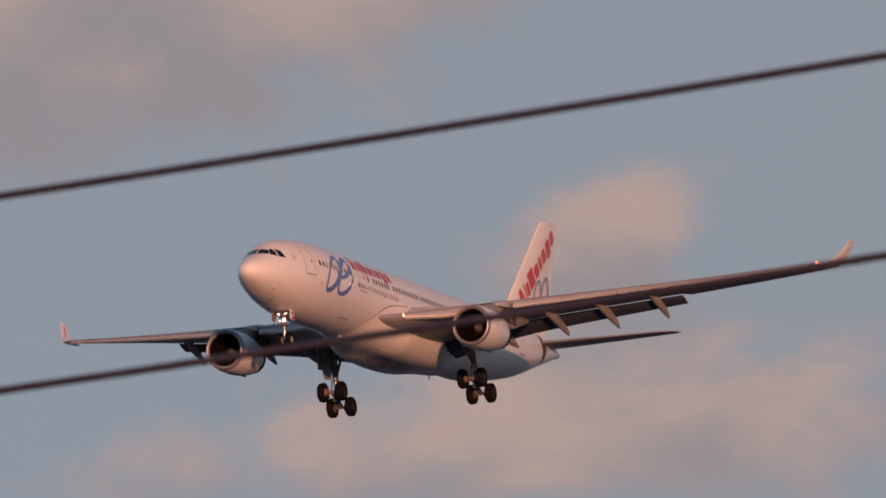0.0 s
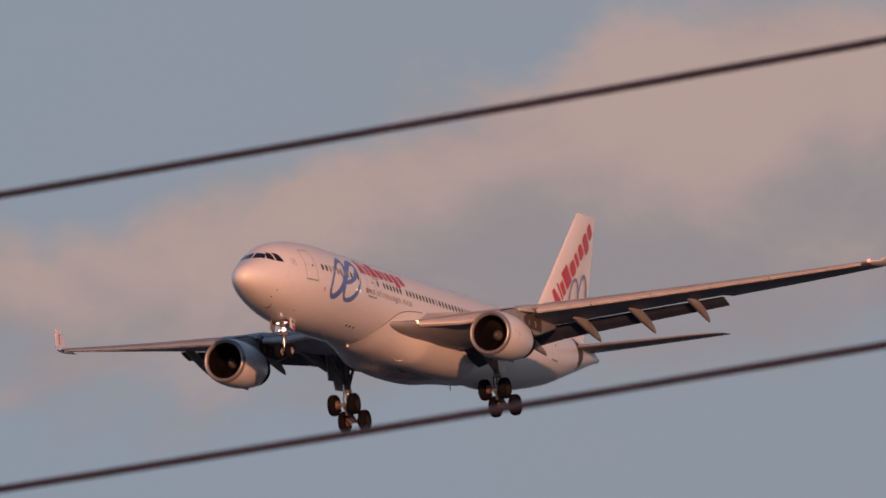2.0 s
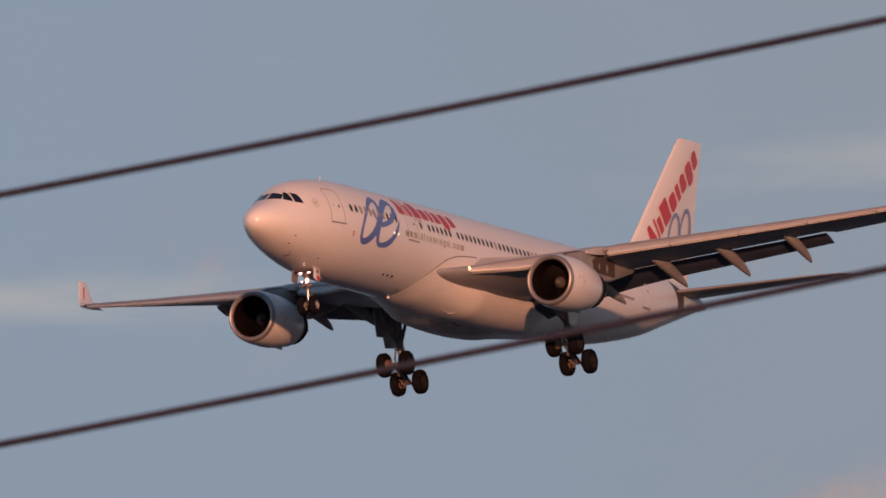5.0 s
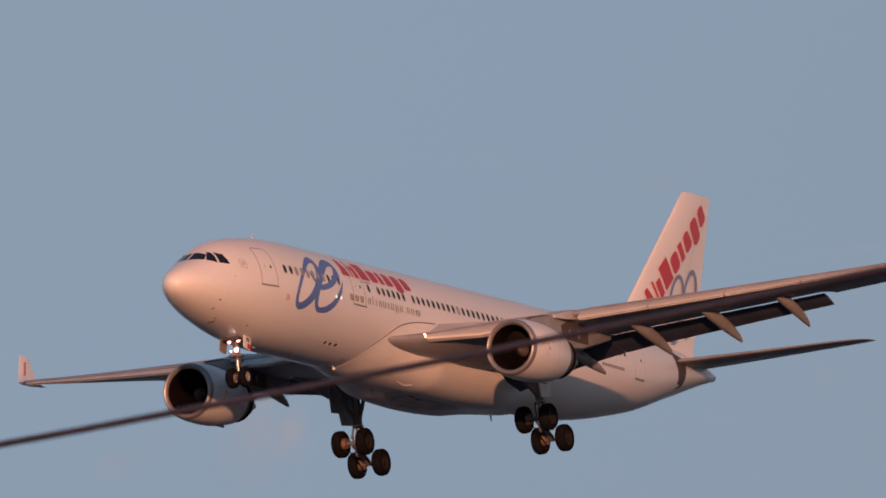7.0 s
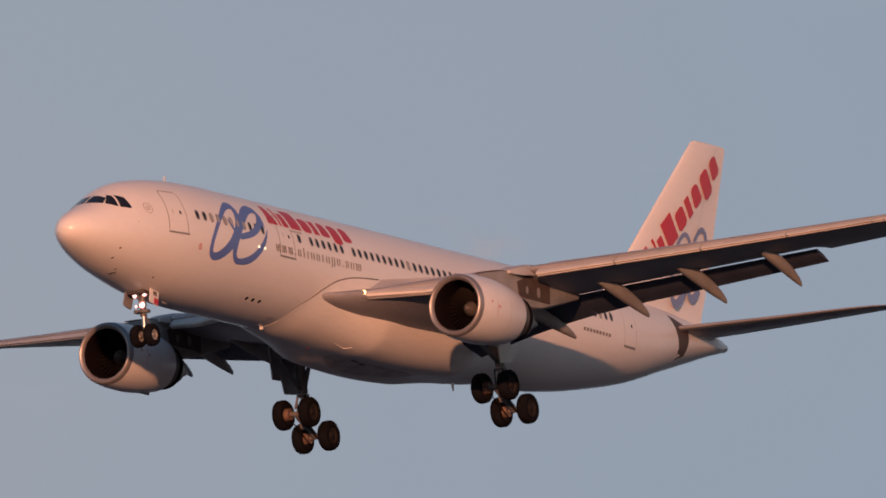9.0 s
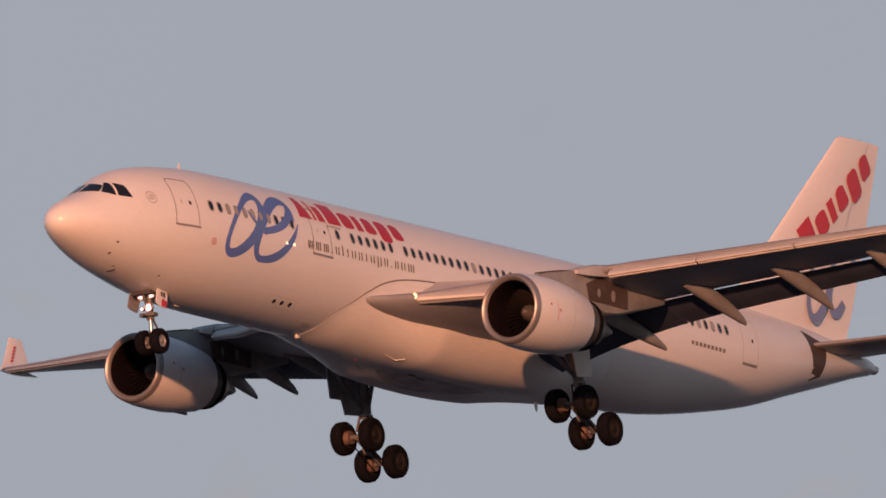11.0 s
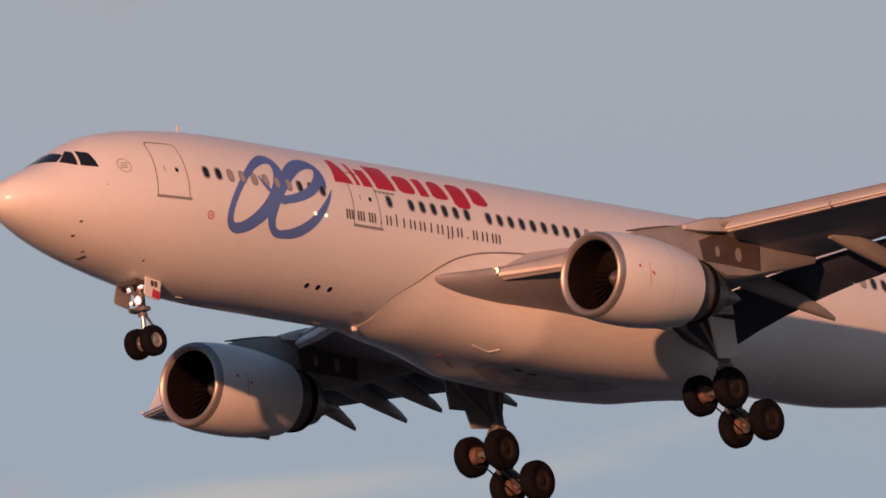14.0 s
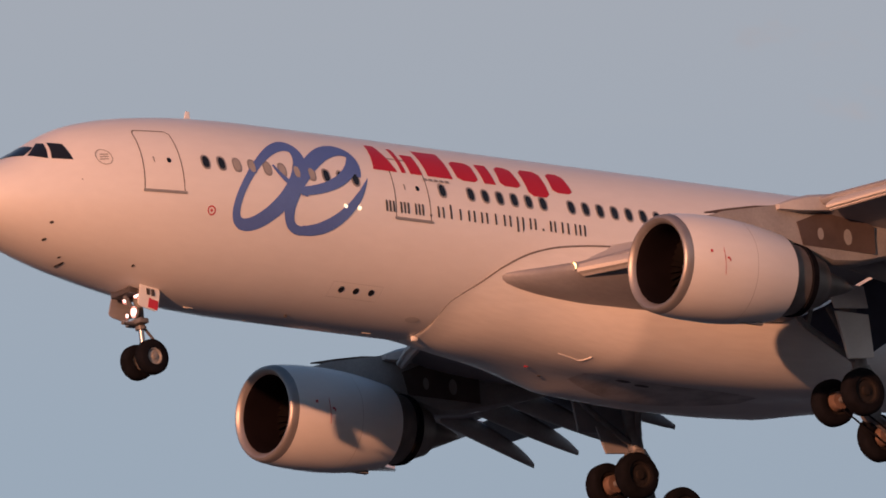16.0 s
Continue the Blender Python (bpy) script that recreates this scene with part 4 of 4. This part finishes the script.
def build_tail():
    bm = bmesh.new()
    rings = [foil((46.4, 0, 1.50), 9.2, 0.03, axis="z"), foil((44.2, 0, 2.30), 11.5, 0.035, axis="z"), foil((46.6, 0, 2.55), 9.2, 0.07, axis="z"), foil((47.9, 0, 3.25), 8.2, 0.09, axis="z")]
    for k in range(1, 9):
        s = k / 8
        rings.append(foil((47.9 + 7.35 * s, 0, 3.25 + 7.3 * s), 8.2 - 5.1 * s, 0.095, axis="z"))
    rings.append(foil((55.55, 0, 10.66), 2.7, 0.06, axis="z"))
    loft(bm, rings)
    fin = part("tail_fin", bm, PAINT, airliner, "tall white swept tail fin")

    def on_fin(x, z, off=0.012):
        s = min(max((z - 3.25) / 7.3, 0), 1)
        le, chord = 47.9 + 7.35 * s, 8.2 - 5.1 * s
        c = min(max((x - le) / chord, 0.0), 1.0)
        for (c1, t1), (c0, t0) in zip(AIRFOIL, AIRFOIL[1:]):
            if c0 <= c <= c1 and t1 >= 0 and t0 >= 0:
                t = t0 + (t1 - t0) * (c - c0) / max(c1 - c0, 1e-6)
                break
        else:
            t = 0.3
        return t * 0.095 * chord + off

    for port in (True, False):
        sgn = -1 if port else 1
        # red marks climbing the fin
        ux, uz = Vector((0.765, 0.644)), Vector((-0.52, 0.854))

        def place(u, v):
            q = Vector((50.50, 3.38)) + ux * (u * 1.27) + uz * (v * 1.25)
            return Vector((q.x, sgn * max(on_fin(q.x, q.y, 0.016), 0.03), q.y))
        for x, w, lo, hi, taper in NAME_MARKS:
            part("red_mark", plain_mark(bmesh.new(), x, w, lo, hi, taper, place), RED, fin)
        # two linked blue loops, half behind the wing
        for cx, cz, o, a0, a1 in ((53.45, 4.25, 0.010, -20, 340), (55.15, 4.70, 0.014, 12, 318)):
            pts = ring_path(cx, cz, 0.80, 1.72, 0.36, a0, a1, 56)
            bm = stroke(bmesh.new(), pts, swell(56, 0.20, 0.44, radians(-150)), place=lambda u, v, o=o: Vector((u, sgn * max(on_fin(u, v, o), 0.03), v)))
            part("blue_loop", bm, PALE_BLUE, fin)
    # rudder seam
    for sgn in (-1, 1):
        bm = bmesh.new()
        pts = [(47.9 + 7.35 * s + 0.70 * (8.2 - 5.1 * s), 3.25 + 7.3 * s) for s in [k / 12 for k in range(13)]]
        stroke(bm, pts, [0.03] * 13, place=lambda u, v: Vector((u, sgn * on_fin(u, v, 0.006), v)))
        part("rudder_seam", bm, DOORGREY, fin)

    for side in (-1, 1):
        bm = bmesh.new()
        st = [(0.7, 50.2, 0.90, 5.7, 0.085), (2.0, 51.15, 1.03, 5.1, 0.085), (5.0, 53.1, 1.34, 3.9, 0.08), (8.2, 55.15, 1.68, 2.65, 0.08), (9.1, 55.85, 1.78, 2.1, 0.075), (9.55, 56.35, 1.83, 1.5, 0.06), (9.72, 56.9, 1.86, 0.8, 0.05)]
        loft(bm, [foil((x, side * y, z), c, t, -3.8) for y, x, z, c, t in st])
        stab = part("tailplane", bm, WING_GREY, airliner, "dark swept horizontal tailplane")
        # rubbing plate where it meets the hull
        bm = patch(bmesh.new(), ((50.8, -0.52), (51.7, -0.22), (52.0, 1.15), (50.25, 1.55)), 8, 6, 0.012, side)
        part("rubbing_plate", bm, DARK_PANEL, stab, "bare grey plate at the tailplane root")
    bm = bmesh.new()
    bmesh.ops.create_circle(bm, cap_ends=True, segments=20, radius=0.2, matrix=Matrix.Translation((57.31, 0, 1.06)) @ Matrix.Rotation(radians(90), 4, "Y"))
    part("exhaust_outlet", bm, INK, fin, smooth=False)


def wheel(parent, x, y, z, r, w, alloy, bore=0.56):
    """A tyre with a dished alloy hub."""
    prof = [(-0.42, bore), (-0.5, bore + 0.06), (-0.5, 0.80), (-0.44, 0.92), (-0.30, 0.985), (0, 1.0), (0.30, 0.985), (0.44, 0.92), (0.5, 0.80), (0.5, bore + 0.06), (0.42, bore)]
    bm = bmesh.new()
    n = 36
    loft(bm, [[(x + r * q * math.cos(k * math.tau / n), y + w * o, z + r * q * math.sin(k * math.tau / n)) for k in range(n)] for o, q in prof], caps=False)
    part("tyre", bm, RUBBER, parent, "black rubber tyre")
    bm = bmesh.new()
    hub = [(o, q * bore / 0.56) for o, q in ((-0.42, 0.57), (-0.40, 0.50), (-0.28, 0.44), (-0.30, 0.22), (-0.42, 0.18), (-0.44, 0.0001))]
    for s in (-1, 1):
        loft(bm, [[(x + r * q * math.cos(k * math.tau / n), y + s * w * o, z + r * q * math.sin(k * math.tau / n)) for k in range(n)] for o, q in hub], caps=False)
    part("wheel_hub", bm, alloy, parent, "dished alloy wheel hub")


def build_main_gear(side):
    gear = new("main_gear")
    gear.parent = airliner
    tagged(gear, "four-wheel main landing gear hanging tilted")
    y = side * 5.34
    top, low = Vector((28.3, y - side * 0.1, -1.9)), Vector((28.92, y, -5.52))
    knee = top.lerp(low, 0.62)
    bm = tube(bmesh.new(), top, knee, 0.24, 0.23, 20)
    tube(bm, knee - Vector((0, 0, 0.02)), knee + (low - knee) * 0.12, 0.29, 0.27, 20)
    part("strut_cylinder", bm, GEAR, gear, "thick grey strut cylinder")
    part("piston", tube(bmesh.new(), knee, low, 0.155, None, 18), CHROME, gear, "chromed strut piston")
    f, b = Vector((28.10, y, -5.13)), Vector((29.74, y, -6.02))
    bm = tube(bmesh.new(), f, b, 0.16, None, 14)
    tube(bm, low + Vector((0, -0.2, 0)), low + Vector((0, 0.2, 0)), 0.24, None, 16)
    part("bogie_beam", bm, GEAR, gear)
    for c in (f, b):
        part("axle", tube(bmesh.new(), c + Vector((0, -0.75, 0)), c + Vector((0, 0.75, 0)), 0.10, None, 12), GEAR, gear)
        for o in (-0.70, 0.70):
            wheel(gear, c.x, c.y + o, c.z, 0.70, 0.50, ALLOY)
            s = -math.copysign(1, o)
            bm = tube(bmesh.new(), (c.x, c.y + o + s * 0.16, c.z), (c.x, c.y + o + s * 0.40, c.z), 0.30, 0.27, 20)
            part("brake", bm, BRAKE, gear, "rusty brown brake pack")
    # torque links, brake rods, pitch trimmer, hoses
    bm = tube(bmesh.new(), knee + Vector((0.28, 0, 0)), Vector((29.45, y, -4.75)), 0.075, 0.06, 8)
    tube(bm, Vector((29.45, y, -4.75)), low + Vector((0.25, 0, 0.15)), 0.06, 0.075, 8)
    part("torque_link", bm, GEAR, gear)
    bm = tube(bmesh.new(), knee + Vector((-0.3, side * 0.1, -0.1)), f + Vector((0.1, side * 0.1, 0.25)), 0.055, None, 8)
    part("pitch_trimmer", bm, GEAR, gear)
    for o in (-0.3, 0.3):
        part("brake_rod", tube(bmesh.new(), f + Vector((0, o, -0.26)), b + Vector((-0.1, o, -0.26)), 0.028, None, 8), RUBBER, gear)
        part("hose", tube(bmesh.new(), knee + Vector((-0.2, o * 0.7, -0.1)), low + Vector((-0.3, o * 0.8, 0.3)), 0.03, None, 6), RUBBER, gear)
    # forward drag brace and inboard side stay
    elbow = Vector((26.9, y - side * 0.15, -3.10))
    bm = tube(bmesh.new(), knee + Vector((-0.15, 0, 0.15)), elbow, 0.10, 0.09, 10)
    tube(bm, elbow, Vector((25.9, y - side * 0.2, -2.2)), 0.09, None, 10)
    tube(bm, elbow, Vector((27.2, y - side * 0.1, -2.1)), 0.07, None, 10)
    part("drag_brace", bm, GEAR, gear)
    part("side_stay", tube(bmesh.new(), knee + Vector((0, -side * 0.1, 0.25)), Vector((28.3, side * 4.5, -2.2)), 0.10, None, 10), GEAR, gear)
    # leg door on the outboard face, in two leaves
    leaves = ((-4.12, -2.72, 27.55, 28.75, 0.0), (-2.66, -1.9, 27.15, 28.6, 0.05)) if side < 0 else ((-4.18, -3.40, 27.75, 29.2, 0.0), (-3.62, -1.9, 26.8, 29.4, 0.05))
    for lo, hi, x0, x1, k in leaves:
        bm = bmesh.new()
        yy = side * (5.86 + k)
        loft(bm, [[(x0 + 0.25, yy + d, lo), (x1, yy + d, lo + 0.12), (x1 - 0.1, yy - side * 0.02 + d, hi), (x0 - 0.1, yy - side * 0.02 + d, hi)] for d in (-0.04, 0.04)])
        # starboard leaves take the darker wing grey, painting in the shade on that side
        part("leg_door", bm, DOORGREY if side < 0 else WING_GREY, gear, "flat grey gear leg door", smooth=False)


def build_nose_gear():
    gear = new("nose_gear")
    gear.parent = airliner
    tagged(gear, "twin-wheel nose landing gear with lit lamps")
    axle = Vector((6.63, 0, -4.92))
    top = Vector((6.5, 0, -2.75))
    knee = top.lerp(axle, 0.55)
    bm = tube(bmesh.new(), top, knee, 0.14, 0.13, 16)
    tube(bm, knee, knee + (axle - knee) * 0.1, 0.17, 0.16, 16)
    part("strut_cylinder", bm, GEAR, gear)
    part("piston", tube(bmesh.new(), knee, axle, 0.085, None, 14), CHROME, gear, "chromed strut piston")
    part("axle", tube(bmesh.new(), axle + Vector((0, -0.4, 0)), axle + Vector((0, 0.4, 0)), 0.07, None, 12), GEAR, gear)
    for o in (-0.36, 0.36):
        wheel(gear, axle.x, o, axle.z, 0.52, 0.38, PALE_ALLOY, 0.47)
    bm = tube(bmesh.new(), knee + Vector((0.15, 0, -0.05)), Vector((7.08, 0, -4.35)), 0.045, None, 8)
    tube(bm, Vector((7.08, 0, -4.35)), axle + Vector((0.1, 0, 0.12)), 0.045, None, 8)
    part("torque_link", bm, GEAR, gear)
    bm = tube(bmesh.new(), knee + Vector((0, 0, 0.15)), Vector((5.95, 0, -2.92)), 0.06, None, 10)
    part("drag_brace", bm, GEAR, gear)
    bm = tube(bmesh.new(), (5.85, -0.1, -3.92), (6.55, 0.0, -3.88), 0.06, None, 10)
    block(bm, (6.45, 0, -3.84), (0.34, 0.72, 0.16), 0.04)
    part("steering_unit", bm, GEAR, gear)
    for x, y, z, r in ((6.30, -0.26, -3.06, 0.155), (6.30, 0.26, -3.08, 0.155), (6.25, -0.15, -3.58, 0.165), (6.25, 0.17, -3.62, 0.075)):
        bm = bmesh.new()
        loft(bm, [[(x + dx, y + rr * math.cos(k * math.tau / 18), z + rr * math.sin(k * math.tau / 18)) for k in range(18)] for dx, rr in ((0.0, r), (0.04, r * 1.12), (0.16, r * 0.8), (0.2, r * 0.3))])
        part("lamp_housing", bm, GEAR, gear)
        # added glowing ring that draws the lamp's pink halo
        bm = bmesh.new()
        loft(bm, [[(x + dx, y + rr * math.cos(k * math.tau / 18), z + rr * math.sin(k * math.tau / 18)) for k in range(18)] for dx, rr in ((-0.008, r), (0.012, r * 0.8), (0.02, r * 0.62))], caps=False)
        part("lamp_halo", bm, LAMP_HALO, gear, "glowing red-tinged ring standing for the lamp's glare")
        bm = bmesh.new()
        bmesh.ops.create_circle(bm, cap_ends=True, segments=18, radius=r * 0.68, matrix=Matrix.Translation((x - 0.012, y, z)) @ Matrix.Rotation(radians(-90), 4, "Y"))
        part("lamp_glass", bm, LAMP, gear, "brightly lit lamp", smooth=False)
    for side in (-1, 1):
        bm = bmesh.new()
        y = side * 0.70
        loft(bm, [[(5.99, y + d, -3.44), (6.03, y + d, -3.52), (6.12, y + d, -3.56), (6.56, y + d, -3.65), (6.65, y + d, -3.63), (6.70, y + d, -3.54), (6.80, y - side * 0.03 + d, -3.06),
                   (6.79, y - side * 0.03 + d, -2.98), (6.72, y - side * 0.03 + d, -2.92), (6.14, y - side * 0.03 + d, -2.84)] for d in (-0.02, 0.02)])
        part("leg_door", bm, PAINT if side < 0 else WING_GREY, gear, "white nose gear door with a red panel" if side < 0 else "grey inner face of the nose gear door", smooth=False)
        yo = y + side * 0.028
        bm = bmesh.new()
        loft(bm, [[(6.32, yo + d, -3.56), (6.655, yo + d, -3.63), (6.71, yo + d, -3.36), (6.38, yo + d, -3.28)] for d in (-0.004, 0.004)])
        part("red_panel", bm, RED, gear, smooth=False)
        for x in (6.36, 6.53):
            bm = block(bmesh.new(), (x, yo, -3.10 - 0.12 * (x - 6.4)), (0.11, 0.01, 0.19), 0.0)
            part("dark_bar", bm, INK, gear, smooth=False)
    # open bay, drawn as a solid block whose near-black paints its inner shade
    bm = block(bmesh.new(), (6.42, 0, -2.95), (1.05, 0.9, 0.28), 0.03)
    part("wheel_bay", bm, INK, gear, "solid near-black block standing for the shaded wheel bay")


def build_airliner():
    fuselage = build_fuselage()
    build_windows(fuselage)
    build_cockpit(fuselage)
    build_door(fuselage, 5.21, 6.48, -0.58, 1.36, 0.17)
    build_door(fuselage, 13.92, 15.18, -0.60, 1.30, 0.10)
    part("door_sill", patch(bmesh.new(), ((44.44, -0.84), (45.68, -0.82), (45.68, -0.72), (44.44, -0.74)), 6, 2, 0.02), FRAME, fuselage)
    part("door_window", oval(bmesh.new(), 45.22, 0.22, 0.07, 0.085, 0.014, 14), GLASS, fuselage)
    build_emblem(fuselage)
    build_name(fuselage)
    build_skin_details(fuselage)
    build_fairing()
    for side in (-1, 1):
        build_wing(side)
        build_engine(side)
        build_main_gear(side)
    build_tail()
    build_nose_gear()


build_airliner()

# ---- overhead cables, level and slanting away from the camera ----
# height above the eye, slope and sag, all in one upright plane that crosses the view aslant
CABLES = [(4.2305, 0.0025, 0.0032), (4.5089, -0.0006, 0.00246), (4.9465, -0.0011, 0.00246), (5.3320, -0.0080, 0.00246),
          (5.7016, 0.0, 0.00228), (6.1249, -0.0185, 0.0045)]
CROSS = 43.193


def build_cable(h, slope, sag):
    o = Vector((40 * math.cos(radians(24)), 40 * math.sin(radians(24)), EYE[2] + h))
    u = Vector((math.cos(radians(24 + CROSS)), math.sin(radians(24 + CROSS)), 0))
    bm = bmesh.new()
    side, up = Vector((-u.y, u.x, 0)), Vector((0, 0, 1))
    rings = []
    for k in range(90):
        along_it = -18 + 48 * k / 89
        c = o + u * along_it + up * (slope * along_it + sag * along_it ** 2)
        rings.append([c + (side * math.cos(q * math.tau / 14) + up * math.sin(q * math.tau / 14)) * 0.0058 for q in range(14)])
    loft(bm, rings)
    tagged(part("overhead_cable", bm, CABLE), "thin dark sheathed overhead power cable", "cable", "overhead cables")


for h, slope, sag in CABLES:
    build_cable(h, slope, sag)


# ---- what moves ----
FLIGHT = [
    (0, 1741.167, 700.994, 214.435, 0.999616, -0.012876, 0.024057, -0.004836),
    (0.5, 1700.442, 697.165, 213.263, 0.999675, -0.011464, 0.022422, -0.004075),
    (1, 1659.794, 693.355, 212.081, 0.999725, -0.010116, 0.020909, -0.003372),
    (1.5, 1619.221, 689.561, 210.887, 0.999767, -0.008834, 0.019517, -0.002726),
    (2, 1578.726, 685.783, 209.682, 0.999802, -0.007614, 0.018246, -0.002138),
    (2.5, 1538.307, 682.024, 208.461, 0.999832, -0.00646, 0.017099, -0.001607),
    (3, 1497.966, 678.282, 207.225, 0.999856, -0.005368, 0.016072, -0.001134),
    (3.5, 1457.701, 674.557, 205.975, 0.999875, -0.004339, 0.015169, -0.000718),
    (3.7, 1441.616, 673.071, 205.468, 0.999882, -0.003945, 0.014841, -0.000569),
    (5.8, 1273.475, 657.634, 199.977, 0.99992, -0.000406, 0.012595, 0.000451),
    (6, 1257.535, 656.176, 199.435, 0.999922, -0.000117, 0.012499, 0.000495),
    (6.5, 1217.734, 652.55, 198.064, 0.999924, 0.000546, 0.012338, 0.000566),
    (7, 1178.01, 648.942, 196.669, 0.999924, 0.001143, 0.012298, 0.000578),
    (7.5, 1138.366, 645.348, 195.251, 0.999922, 0.001686, 0.012386, 0.000533),
    (8, 1098.8, 641.77, 193.808, 0.999918, 0.002174, 0.012601, 0.000431),
    (8.5, 1059.313, 638.206, 192.339, 0.999913, 0.002605, 0.012945, 0.000271),
    (9, 1019.906, 634.658, 190.846, 0.999906, 0.00298, 0.013416, 0.000055),
    (9.5, 980.58, 631.125, 189.325, 0.999896, 0.003305, 0.01402, -0.000219),
    (10, 941.336, 627.601, 187.779, 0.999884, 0.00359, 0.014763, -0.00055),
    (10.2, 925.66, 626.198, 187.153, 0.999879, 0.003685, 0.015094, -0.000698),
    (12.3, 761.855, 611.599, 180.323, 0.99979, 0.004202, 0.019884, -0.002802),
    (12.5, 746.333, 610.219, 179.649, 0.999777, 0.004214, 0.020473, -0.003055),
    (13, 707.587, 606.779, 177.947, 0.999741, 0.004215, 0.02205, -0.003724),
    (13.5, 668.92, 603.36, 176.22, 0.999699, 0.00415, 0.023754, -0.004449),
    (14, 630.343, 599.951, 174.473, 0.99965, 0.004054, 0.02562, -0.005229),
    (14.5, 591.852, 596.555, 172.704, 0.999592, 0.003916, 0.02764, -0.006064),
    (15, 553.456, 593.168, 170.918, 0.999524, 0.003755, 0.029835, -0.006951),
    (15.5, 515.148, 589.796, 169.117, 0.999444, 0.003546, 0.032189, -0.007894),
    (16, 476.932, 586.44, 167.303, 0.999352, 0.003299, 0.034714, -0.00889),
]


def motions():
    walk(airliner, [(row[0], turned(row[1:4], row[4:])) for row in FLIGHT])


motions()
